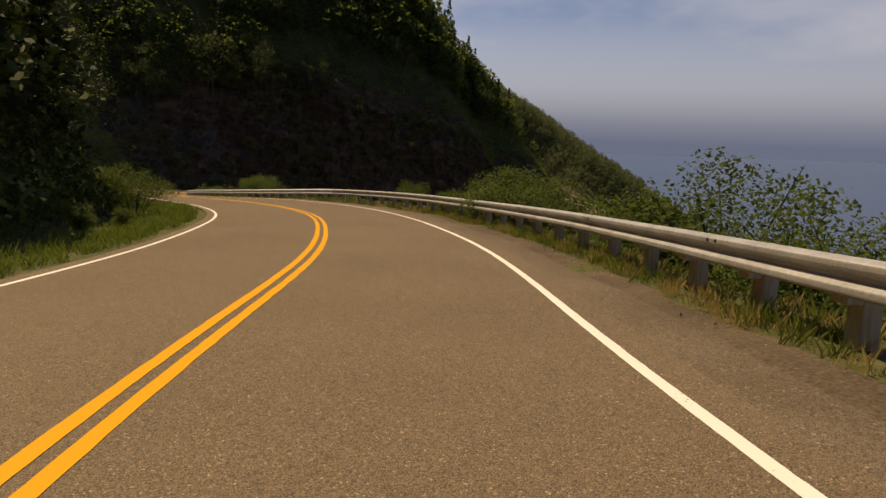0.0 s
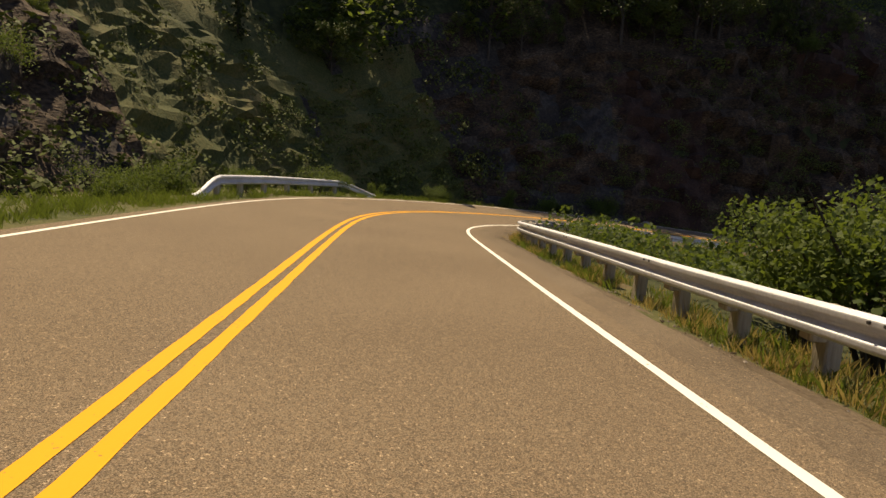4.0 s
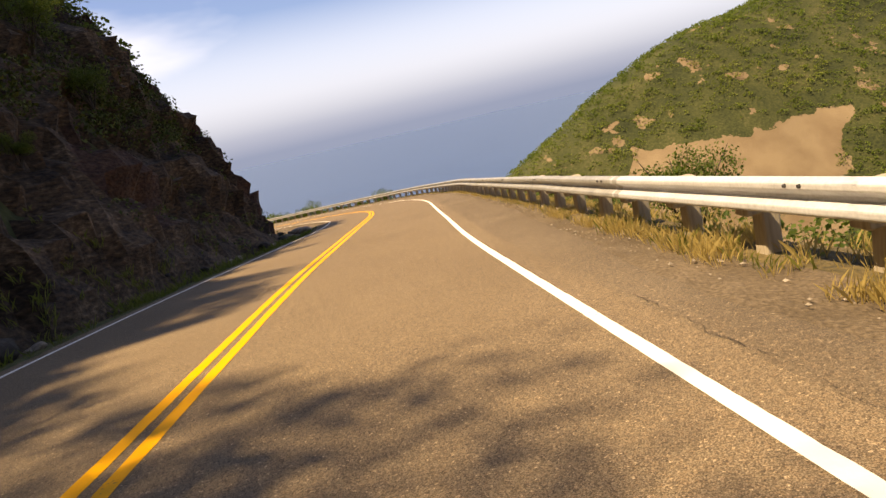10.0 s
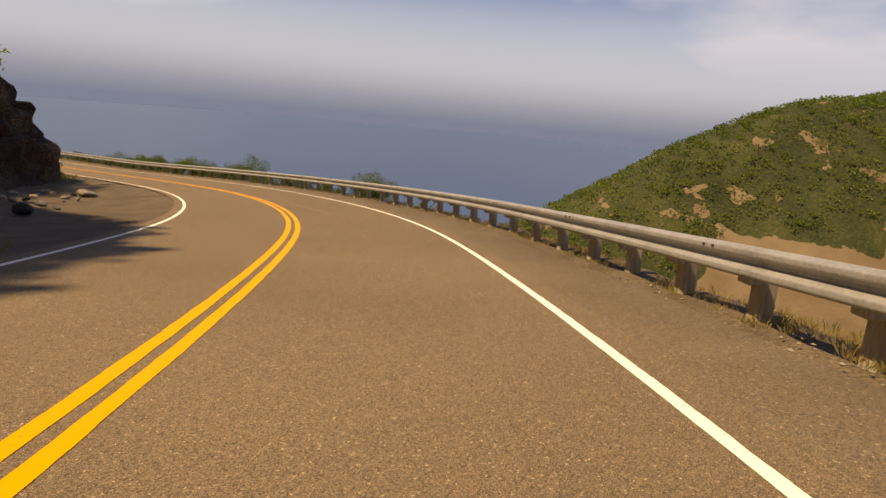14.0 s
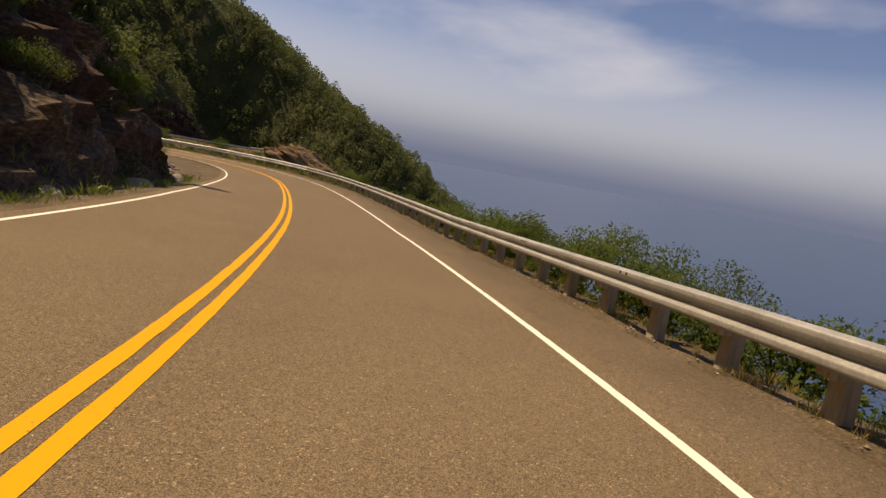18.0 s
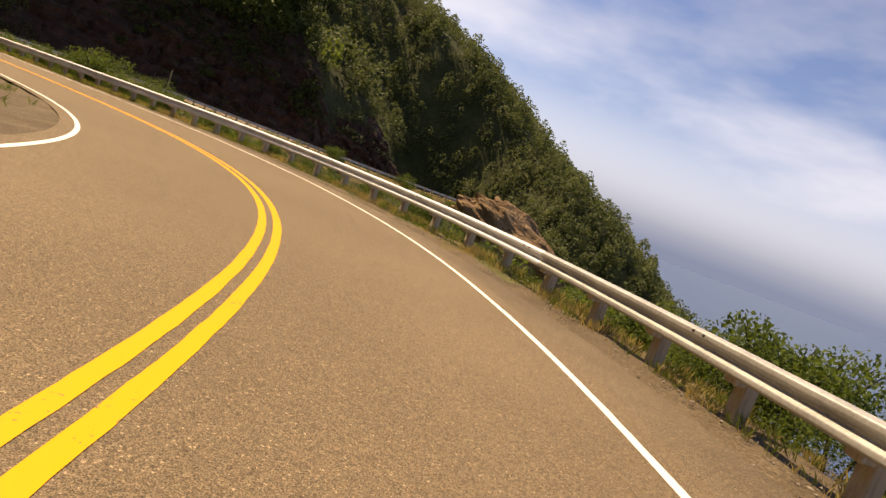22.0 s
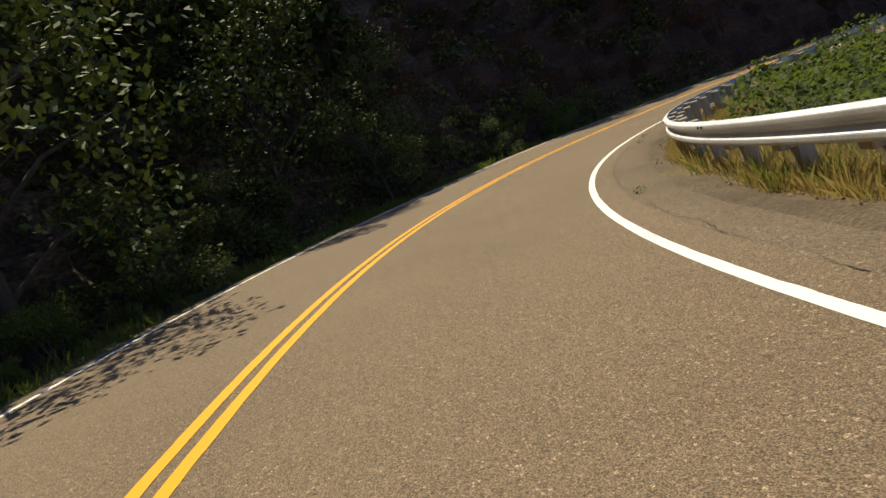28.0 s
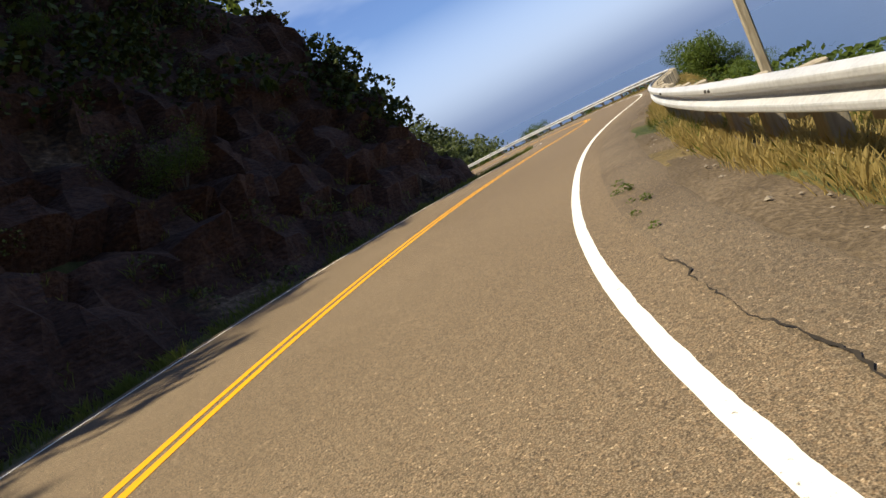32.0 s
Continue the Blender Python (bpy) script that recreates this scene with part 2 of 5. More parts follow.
# ---- materials ----
def surface(name, stops, size=1.0, fine=20.0, mix=0.5, rough=0.9, bump=0.3, bump_size=None, metal=0.0, spread=(0.3, 0.7), coat=None, warp=(1, 1, 1)):
    """A mottled surface: two scales of noise through a colour ramp, with relief."""
    m = bpy.data.materials.new(name)
    m.use_nodes = True
    nt = m.node_tree
    b = nt.nodes["Principled BSDF"]
    tc = nt.nodes.new("ShaderNodeTexCoord")
    mp = nt.nodes.new("ShaderNodeMapping")
    mp.inputs["Scale"].default_value = warp
    n1, n2 = nt.nodes.new("ShaderNodeTexNoise"), nt.nodes.new("ShaderNodeTexNoise")
    n1.inputs["Scale"].default_value, n2.inputs["Scale"].default_value = size, fine
    n1.inputs["Detail"].default_value, n2.inputs["Detail"].default_value = 5.0, 4.0
    mx = nt.nodes.new("ShaderNodeMix")
    mx.inputs["Factor"].default_value = mix
    rp = nt.nodes.new("ShaderNodeValToRGB")
    lo, hi = spread
    while len(rp.color_ramp.elements) < len(stops):
        rp.color_ramp.elements.new(0.5)
    for i, c in enumerate(stops):
        e = rp.color_ramp.elements[i]
        e.position = lo + (hi - lo) * i / max(1, len(stops) - 1)
        e.color = (*c, 1)
    bp = nt.nodes.new("ShaderNodeBump")
    bp.inputs["Strength"].default_value = bump
    bp.inputs["Distance"].default_value = bump_size or 0.5 / fine
    ln = nt.links.new
    ln(tc.outputs["Object"], mp.inputs["Vector"])
    for n in (n1, n2):
        ln(mp.outputs["Vector"], n.inputs["Vector"])
    ln(n1.outputs["Fac"], mx.inputs["A"])
    ln(n2.outputs["Fac"], mx.inputs["B"])
    ln(mx.outputs["Result"], rp.inputs["Fac"])
    ln(rp.outputs["Color"], b.inputs["Base Color"])
    ln(n2.outputs["Fac"], bp.inputs["Height"])
    ln(bp.outputs["Normal"], b.inputs["Normal"])
    b.inputs["Roughness"].default_value = rough
    b.inputs["Metallic"].default_value = metal
    b.inputs["Specular IOR Level"].default_value = 0.3
    return m


def foliage(name, dark, light, through=0.35, back=(0.25, 0.34, 0.05)):
    """Leaves: colour varies from leaf to leaf and from plant to plant, and some light passes through."""
    m = bpy.data.materials.new(name)
    m.use_nodes = True
    nt = m.node_tree
    b = nt.nodes["Principled BSDF"]
    out = nt.nodes["Material Output"]
    geo, info = nt.nodes.new("ShaderNodeNewGeometry"), nt.nodes.new("ShaderNodeObjectInfo")
    add = nt.nodes.new("ShaderNodeMix")
    add.inputs["Factor"].default_value = 0.4
    rp = nt.nodes.new("ShaderNodeValToRGB")
    rp.color_ramp.elements[0].color = (*dark, 1)
    rp.color_ramp.elements[1].color = (*light, 1)
    rp.color_ramp.elements[0].position, rp.color_ramp.elements[1].position = 0.1, 0.9
    tr = nt.nodes.new("ShaderNodeBsdfTranslucent")
    tr.inputs["Color"].default_value = (*back, 1)
    mx = nt.nodes.new("ShaderNodeMixShader")
    mx.inputs["Fac"].default_value = through
    ln = nt.links.new
    ln(geo.outputs["Random Per Island"], add.inputs["A"])
    ln(info.outputs["Random"], add.inputs["B"])
    ln(add.outputs["Result"], rp.inputs["Fac"])
    ln(rp.outputs["Color"], b.inputs["Base Color"])
    b.inputs["Roughness"].default_value = 0.7
    b.inputs["Specular IOR Level"].default_value = 0.2
    ln(b.outputs[0], mx.inputs[1])
    ln(tr.outputs[0], mx.inputs[2])
    ln(mx.outputs[0], out.inputs["Surface"])
    return m


def asphalt_mix(name, stops, speckle=0.9, size=0.35, stone=88.0):
    """Worn asphalt: fine grit, with pale, pink and dark chippings standing out of the binder."""
    m = surface(name, stops, size=size, fine=150.0, mix=speckle, rough=0.86, bump=0.35, bump_size=0.005, spread=(0.36, 0.64))
    nt = m.node_tree
    b = nt.nodes["Principled BSDF"]
    ramp, old = b.inputs["Base Color"].links[0].from_node, b.inputs["Normal"].links[0].from_node
    tc = nt.nodes.new("ShaderNodeTexCoord")
    cell = nt.nodes.new("ShaderNodeTexVoronoi")
    cell.inputs["Scale"].default_value = stone
    sep = nt.nodes.new("ShaderNodeSeparateColor")
    tone = nt.nodes.new("ShaderNodeValToRGB")
    tone.color_ramp.interpolation = "CONSTANT"
    for i, (pos, col) in enumerate(((0.0, (0.62, 0.62, 0.63)), (0.10, (0.86, 0.86, 0.87)), (0.32, (1.0, 1.0, 1.0)), (0.68, (1.10, 1.06, 1.04)), (0.84, (1.22, 1.16, 1.12)), (0.94, (1.36, 1.32, 1.28)), (0.98, (2.1, 2.1, 2.1)))):
        e = tone.color_ramp.elements[i] if i < 2 else tone.color_ramp.elements.new(pos)
        e.position, e.color = pos, (*col, 1)
    mul = nt.nodes.new("ShaderNodeMix")
    mul.data_type, mul.blend_type = "RGBA", "MULTIPLY"
    mul.inputs["Factor"].default_value = 1.0
    bump = nt.nodes.new("ShaderNodeBump")
    bump.invert = True
    bump.inputs["Strength"].default_value, bump.inputs["Distance"].default_value = 0.3, 0.004
    ln = nt.links.new
    ln(tc.outputs["Object"], cell.inputs["Vector"])
    ln(cell.outputs["Color"], sep.inputs["Color"])
    ln(sep.outputs["Red"], tone.inputs["Fac"])
    ln(ramp.outputs["Color"], mul.inputs["A"])
    ln(tone.outputs["Color"], mul.inputs["B"])
    ln(mul.outputs["Result"], b.inputs["Base Color"])
    ln(cell.outputs["Distance"], bump.inputs["Height"])
    ln(old.outputs["Normal"], bump.inputs["Normal"])
    ln(bump.outputs["Normal"], b.inputs["Normal"])
    return m


def paint(name, color, worn, amount=0.42):
    """Road paint, chipped where the asphalt shows through."""
    m = surface(name, (worn, worn, color, color), size=2.5, fine=38.0, mix=0.6, rough=0.7, bump=0.25, bump_size=0.006, spread=(amount - 0.1, amount + 0.06))
    return m


ASPHALT = asphalt_mix("asphalt", ((0.058, 0.041, 0.025), (0.138, 0.098, 0.058), (0.18, 0.132, 0.081), (0.29, 0.225, 0.15)), 0.9)
SHOULDER = asphalt_mix("old_asphalt", ((0.05, 0.036, 0.022), (0.12, 0.087, 0.053), (0.16, 0.119, 0.075), (0.27, 0.215, 0.15)), 0.84, 0.6, 64.0)
CRACK = surface("crack", ((0.018, 0.014, 0.01), (0.05, 0.04, 0.03)), fine=30, bump=0.2)
GRAVEL = surface("gravel", ((0.05, 0.036, 0.022), (0.11, 0.08, 0.049), (0.2, 0.15, 0.1)), size=1.2, fine=26, mix=0.6, bump=0.8, bump_size=0.04)
WHITE = paint("white_paint", (0.82, 0.79, 0.70), (0.16, 0.13, 0.10), 0.37)
WORN_WHITE = paint("worn_white_paint", (0.6, 0.56, 0.48), (0.15, 0.12, 0.09), 0.52)
YELLOW = paint("yellow_paint", (0.78, 0.35, 0.006), (0.2, 0.13, 0.06), 0.36)
WORN_YELLOW = paint("worn_yellow_paint", (0.36, 0.21, 0.04), (0.14, 0.105, 0.07), 0.53)
TURF = surface("turf", ((0.022, 0.03, 0.008), (0.05, 0.062, 0.016), (0.10, 0.095, 0.03), (0.16, 0.125, 0.055)), size=0.35, fine=9, mix=0.5, bump=0.8, bump_size=0.08)
DRY_TURF = surface("dry_turf", ((0.05, 0.042, 0.02), (0.13, 0.095, 0.04), (0.25, 0.18, 0.075)), size=0.6, fine=12, mix=0.5, bump=0.8, bump_size=0.08)
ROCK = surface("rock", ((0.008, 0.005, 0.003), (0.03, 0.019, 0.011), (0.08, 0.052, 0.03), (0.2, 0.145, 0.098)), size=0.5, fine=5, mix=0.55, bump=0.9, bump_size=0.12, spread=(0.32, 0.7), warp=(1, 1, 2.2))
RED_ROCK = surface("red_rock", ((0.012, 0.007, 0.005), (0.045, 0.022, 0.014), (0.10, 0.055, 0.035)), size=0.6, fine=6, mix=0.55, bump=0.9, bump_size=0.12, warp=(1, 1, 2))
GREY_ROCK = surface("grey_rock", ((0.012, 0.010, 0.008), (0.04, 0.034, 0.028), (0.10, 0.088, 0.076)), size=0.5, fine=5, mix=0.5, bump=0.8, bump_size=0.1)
TAN_ROCK = surface("tan_rock", ((0.07, 0.04, 0.02), (0.2, 0.125, 0.065), (0.34, 0.235, 0.14)), size=0.4, fine=3, mix=0.5, bump=0.9, bump_size=0.3, warp=(1, 1, 2))
PALE_STONE = surface("pale_stone", ((0.12, 0.10, 0.08), (0.26, 0.22, 0.175), (0.4, 0.35, 0.29)), size=2, fine=14, mix=0.5, bump=0.6, bump_size=0.03)
STEEL = surface("galvanised_steel", ((0.46, 0.47, 0.49), (0.60, 0.61, 0.63), (0.72, 0.73, 0.75)), size=1.5, fine=30, mix=0.4, rough=0.55, bump=0.1, metal=0.35)
OLD_STEEL = surface("weathered_steel", ((0.27, 0.265, 0.255), (0.39, 0.385, 0.37), (0.5, 0.495, 0.48)), size=2.2, fine=26, mix=0.45, rough=0.55, bump=0.12, metal=0.5)
BOLT = surface("bolt", ((0.04, 0.04, 0.04), (0.1, 0.095, 0.09)), fine=60, rough=0.6, metal=0.5)
TIMBER = surface("weathered_timber", ((0.22, 0.18, 0.135), (0.39, 0.335, 0.26), (0.52, 0.46, 0.365)), size=3, fine=24, mix=0.5, bump=0.5, warp=(1, 1, 0.15))
BARK = surface("bark", ((0.03, 0.024, 0.018), (0.09, 0.075, 0.06)), size=4, fine=18, bump=0.8, warp=(1, 1, 0.3))
LEAF = foliage("leaf", (0.015, 0.027, 0.006), (0.12, 0.148, 0.032), 0.06, (0.12, 0.17, 0.03))
BUSH_LEAF = foliage("bush_leaf", (0.022, 0.042, 0.008), (0.088, 0.122, 0.024), 0.22)
NEEDLE = foliage("needle", (0.010, 0.018, 0.006), (0.035, 0.05, 0.014), 0.15, (0.08, 0.11, 0.02))
# brighter, more translucent copy of leaf: a sunlit look put into the material
LIT_LEAF = foliage("lit_leaf", (0.026, 0.042, 0.010), (0.125, 0.15, 0.036), 0.3, (0.22, 0.3, 0.05))
# headland leaves: pale, low-contrast green with distance haze put into the colour
HAZED_LEAF = foliage("hazed_leaf", (0.062, 0.078, 0.034), (0.108, 0.126, 0.05), 0.25, (0.16, 0.2, 0.06))
DARK_SCRUB_LEAF = foliage("dark_scrub_leaf", (0.045, 0.07, 0.014), (0.125, 0.16, 0.034), 0.3)
SCRUB_LEAF = foliage("scrub_leaf", (0.062, 0.088, 0.016), (0.175, 0.195, 0.045), 0.3)
GRASS = foliage("grass_blade", (0.045, 0.06, 0.012), (0.16, 0.15, 0.04), 0.3)
DRY_GRASS = foliage("dry_grass_blade", (0.29, 0.215, 0.08), (0.60, 0.46, 0.19), 0.35, (0.5, 0.38, 0.12))
SIGN_YELLOW = surface("sign_yellow", ((0.75, 0.42, 0.01), (0.85, 0.5, 0.02)), fine=5, rough=0.5, bump=0.02)
SIGN_BLACK = surface("sign_black", ((0.012, 0.012, 0.012), (0.03, 0.03, 0.03)), fine=5, rough=0.5, bump=0.02)


def water_material():
    m = surface("sea_water", ((0.013, 0.034, 0.09), (0.02, 0.05, 0.12)), size=0.01, fine=0.12, mix=0.4, rough=0.28, bump=0.3, bump_size=1.0)
    m.node_tree.nodes["Principled BSDF"].inputs["Specular IOR Level"].default_value = 0.5
    return m


def land_material():
    """Turf and scrub, with a bare tan scree below one level of the eastern hill and paler rocky spots above it."""
    m = surface("hillside", ((0.010, 0.014, 0.004), (0.026, 0.033, 0.009), (0.05, 0.055, 0.016), (0.10, 0.085, 0.04)), size=0.12, fine=2.2, mix=0.5, bump=0.4, bump_size=0.25)
    nt = m.node_tree
    b = nt.nodes["Principled BSDF"]
    ramp = b.inputs["Base Color"].links[0].from_node
    ln = nt.links.new

    def calc(op, a, c, d=0.0):
        node = nt.nodes.new("ShaderNodeMath")
        node.operation = op
        for i, v in enumerate((a, c, d)):
            if isinstance(v, float):
                node.inputs[i].default_value = v
            else:
                ln(v, node.inputs[i])
        return node.outputs[0]

    tc = nt.nodes.new("ShaderNodeTexCoord")
    xyz = nt.nodes.new("ShaderNodeSeparateXYZ")
    ns, spot = nt.nodes.new("ShaderNodeTexNoise"), nt.nodes.new("ShaderNodeTexNoise")
    ns.inputs["Scale"].default_value, ns.inputs["Detail"].default_value = 0.16, 5.0
    spot.inputs["Scale"].default_value, spot.inputs["Detail"].default_value = 0.22, 6.0
    for n in (xyz, ns, spot):
        ln(tc.outputs["Object"], n.inputs["Vector"])
    x, y, z = xyz.outputs[0], xyz.outputs[1], xyz.outputs[2]
    below = calc("MULTIPLY_ADD", ns.outputs["Fac"], 9.0, calc("SUBTRACT", SOIL_TOP - 4.5, z))
    inside = calc("MINIMUM", calc("SUBTRACT", y, SOIL_Y[0]), calc("SUBTRACT", SOIL_Y[1], y))
    inside = calc("MINIMUM", calc("MULTIPLY_ADD", ns.outputs["Fac"], 6.0, calc("SUBTRACT", inside, 3.0)), calc("SUBTRACT", x, 80.0))
    bare = calc("GREATER_THAN", calc("MINIMUM", below, inside), 0.0)
    rocky = calc("MULTIPLY", calc("GREATER_THAN", spot.outputs["Fac"], 0.65), calc("GREATER_THAN", x, 80.0))
    mx = nt.nodes.new("ShaderNodeMix")
    mx.data_type = "RGBA"
    soil = nt.nodes.new("ShaderNodeValToRGB")
    soil.color_ramp.elements[0].position, soil.color_ramp.elements[1].position = 0.35, 0.65
    soil.color_ramp.elements[0].color = (0.145, 0.10, 0.058, 1)
    soil.color_ramp.elements[1].color = (0.205, 0.15, 0.09, 1)
    ln(calc("MAXIMUM", bare, rocky), mx.inputs["Factor"])
    ln(ramp.outputs["Color"], mx.inputs["A"])
    ln(ns.outputs["Fac"], soil.inputs["Fac"])
    ln(soil.outputs["Color"], mx.inputs["B"])
    ln(mx.outputs["Result"], b.inputs["Base Color"])
    return m


# ---- the land ----
RAIL_S = np.array([-90, 1, 30, 36, 50, 60, 81, 91, 104, 218, 242, 259, 271, 287, 300, 420])
RAIL_O = np.array([4.95, 4.95, 5.0, 5.05, 4.9, 4.8, 4.75, 5.0, 4.95, 4.9, 4.95, 5.05, 4.95, 4.9, 5.05, 4.95])
RAIL_DZ = np.array([0, 0, -0.06, -0.12, -0.18, -0.2, -0.26, -0.2, 0, 0.08, 0, -0.05, -0.12, -0.2, -0.12, 0.0])
VERGE_S = np.array([-90, 1, 30, 40, 55, 67, 72, 77, 83, 99, 122, 130, 135, 141, 151, 161, 168, 179, 192, 195, 200, 208, 218, 232, 252, 271, 289, 315, 328, 334, 345, 360, 420])
VERGE = np.array([4, 4, 4, 3, 4.6, 5.2, 4, 2, 1.3, 1.5, 1.9, 2.6, 3.6, 6.5, 7, 5, 1.8, 1.7, 1.6, 2.5, 5.5, 6.5, 5, 3.5, 3, 3.2, 2.5, 1.6, 1.4, 6.0, 7, 7, 5])
CUT_S = np.array([-90, 1, 40, 62, 72, 83, 99, 131, 145, 155, 167, 186, 195, 208, 232, 261, 285, 300, 312, 322, 327, 331, 336, 420])
CUT = np.array([4, 4, 9, 10, 6, 12, 15.5, 13, 8, 8, 8, 7, 5, 3, 3, 8, 11, 13, 13, 14, 10, 5, 5, 6])
STEEP = np.array([1.0, 1.0, 1.5, 1.5, 1.3, 1.8, 2.0, 1.85, 1.3, 1.3, 1.7, 1.4, 1.1, 0.8, 0.8, 1.8, 1.9, 1.6, 1.6, 1.8, 2.0, 1.4, 1.3, 1.3])
ABOVE = np.array([1.1, 1.1, 1.1, 1.1, 1.1, 1.5, 1.5, 1.4, 1.4, 1.4, 1.3, 1.2, 1.2, 1.2, 0.9, 1.4, 1.5, 1.3, 1.2, 1.0, 0.9, 1.1, 1.2, 1.2])
FALL_S = np.array([-90, 1, 40, 60, 89, 122, 155, 172, 212, 242, 289, 320, 420])
FALL = np.array([0.6, 0.6, 0.35, 0.2, 0.45, 0.8, 0.75, 0.42, 0.42, 0.45, 0.2, 0.6, 0.8])
ROCKY_S = np.array([-90, 20, 40, 52, 62, 72, 79, 95, 134, 145, 165, 194, 203, 215, 248, 260, 300, 340, 420])
ROCKY = np.array([0.1, 0.15, 0.85, 0.85, 0.3, 0.1, 0.5, 0.85, 0.95, 0.6, 0.75, 0.85, 0.5, 0.05, 0.05, 0.7, 0.85, 0.9, 0.6])
APRON_S = np.array([-90, 40, 89, 129, 135, 165, 194, 197, 215, 228, 242, 326, 331, 420])
APRON = np.array([0.2, 0.1, 0.15, 0.3, 1.0, 1.0, 0.4, 1.0, 1.0, 0.8, 0.1, 0.1, 1.0, 1.0])
SEA_Z = -80.0
SOIL_TOP, SOIL_Y = -21.6, (91.0, 125.0)


def land_left(s, q):
    """Height over the road at q metres beyond the left white line."""
    verge, cut, steep = np.interp(s, VERGE_S, VERGE), np.interp(s, CUT_S, CUT), np.interp(s, CUT_S, STEEP)
    h = np.clip((q - verge) * steep, 0, cut)
    past = np.maximum(q - verge - cut / steep, 0)
    return h + past * np.interp(s, CUT_S, ABOVE) - 0.12 * smooth01(q, 0.2, 1.5)


def cut_width(s):
    return np.interp(s, VERGE_S, VERGE) + np.interp(s, CUT_S, CUT) / np.interp(s, CUT_S, STEEP)


def land_right(s, q):
    """Height over the road at q metres beyond the rail."""
    return -np.interp(s, FALL_S, FALL) * np.maximum(q - 0.7, 0)


def nearest_road(x, y):
    step = 3
    rx, ry, s = RX[::step], RY[::step], S_ALL[::step]
    best, arg = np.full(x.shape, 1e12), np.zeros(x.shape, int)
    for k in range(len(s)):
        d = (x - rx[k]) ** 2 + (y - ry[k]) ** 2
        m = d < best
        best[m], arg[m] = d[m], k
    t = RT[::step][arg]
    return s[arg], np.sqrt(best), (x - rx[arg]) * np.cos(t) + (y - ry[arg]) * np.sin(t)


def far_hills(x, y):
    b = HILL_B[2] - HILL_B[3] * np.hypot(x - HILL_B[0], (y - HILL_B[1]) * 0.558) ** 1.228 - 0.5 * np.maximum(345 - y, 0)
    a, f = (x - HILL_C[0]) * -0.796 + (y - HILL_C[1]) * 0.605, (x - HILL_C[0]) * -0.605 + (y - HILL_C[1]) * -0.796
    c = HILL_C[2] - np.where(a > 0, 0.22 * a + 0.0019 * a * a, -0.05 * a) - 0.9 * np.maximum(f + 6, 0) - 0.6 * np.maximum(-f - 17, 0)
    c = np.where(x > 74, c, -200)
    return np.maximum(b, c)


HILL_B = (-27.6, 425.8, 40.8, 0.198)
HILL_C = (152.5, 96.0, 6.0)
GX, GY = np.arange(-230, 260, 2.0), np.arange(-110, 580, 2.0)
gx, gy = np.meshgrid(GX, GY, indexing="ij")
gs, gd, go = nearest_road(gx, gy)
g_road = np.interp(gs, S_ALL, RZ)
g_cap = np.interp(gs, [-90, 300, 310, 318, 324, 332, 345, 362], [75, 52, 33, 22, 15, 9, 10, 14])
g_left = g_road + np.minimum(land_left(gs, gd - lane_l(gs)), g_cap + 0.1 * np.minimum(gd, 60))
g_right = g_road + land_right(gs, gd - rail_at(gs))
gz = np.where(go < 0, g_left, g_right)
_w = np.where(go > 0, smooth01(gd, 16, 42), smooth01(gd, 24, 60))
gz = gz * (1 - _w) + _w * np.maximum(far_hills(gx, gy), gz)
_p = np.stack([gx, gy, gz], -1)
gz = gz + smooth01(gd, 9, 25) * (vnoise(_p * (1, 1, 0), 22.0, 3) * 2.2 + vnoise(_p * (1, 1, 0), 8.0, 4) * 0.8)
for _ in range(6):
    avg = gz.copy()
    avg[1:-1, 1:-1] = (gz[:-2, 1:-1] + gz[2:, 1:-1] + gz[1:-1, :-2] + gz[1:-1, 2:] + gz[1:-1, 1:-1] * 2) / 6
    gz = np.where(gd > 9, avg, gz)
gz = np.maximum(gz, SEA_Z - 6)
land_z = gz.copy()
under = np.where(go < 0, gd < lane_l(gs) + cut_width(gs) + 1.5, gd < 8.0)
gz = gz - np.where(under, np.where(go < 0, 1.6, 0.5), 0)


def height_at(x, y):
    i = np.clip((np.asarray(x) - GX[0]) / 2.0, 0, len(GX) - 2.001)
    j = np.clip((np.asarray(y) - GY[0]) / 2.0, 0, len(GY) - 2.001)
    a, b = i.astype(int), j.astype(int)
    u, v = i - a, j - b
    return (land_z[a, b] * (1 - u) * (1 - v) + land_z[a + 1, b] * u * (1 - v) + land_z[a, b + 1] * (1 - u) * v + land_z[a + 1, b + 1] * u * v)


HILLSIDE = land_material()
ground = new("ground", mesh_grid("ground", np.stack([gx, gy, gz], -1), [HILLSIDE]))
tagged(ground, "steep green hillside falling from the road to the sea", "ground", kind="structure")
_r = np.array([-4400.0, -1200, -300, 0, 300, 1200, 4400])
_sx, _sy = np.meshgrid(_r + 60, _r + 200, indexing="ij")
tagged(new("water", mesh_grid("water", np.stack([_sx, _sy, np.full(_sx.shape, SEA_Z)], -1), [water_material()])),
       "calm blue sea far below the road under haze", "sea", kind="structure")


# ---- the road ----
def ribbon(name, s0, s1, offsets, heights, material, label, category, step=0.5, parent=None):
    s = np.arange(s0, s1 + 1e-6, step)
    pts = np.stack([road_points(s, o(s) if callable(o) else o, h) for o, h in zip(offsets, heights)], 1)
    ob = new(name, mesh_grid(name, pts, [material]))
    if parent:
        ob.parent = parent
        return ob
    return tagged(ob, label, category, kind="structure")


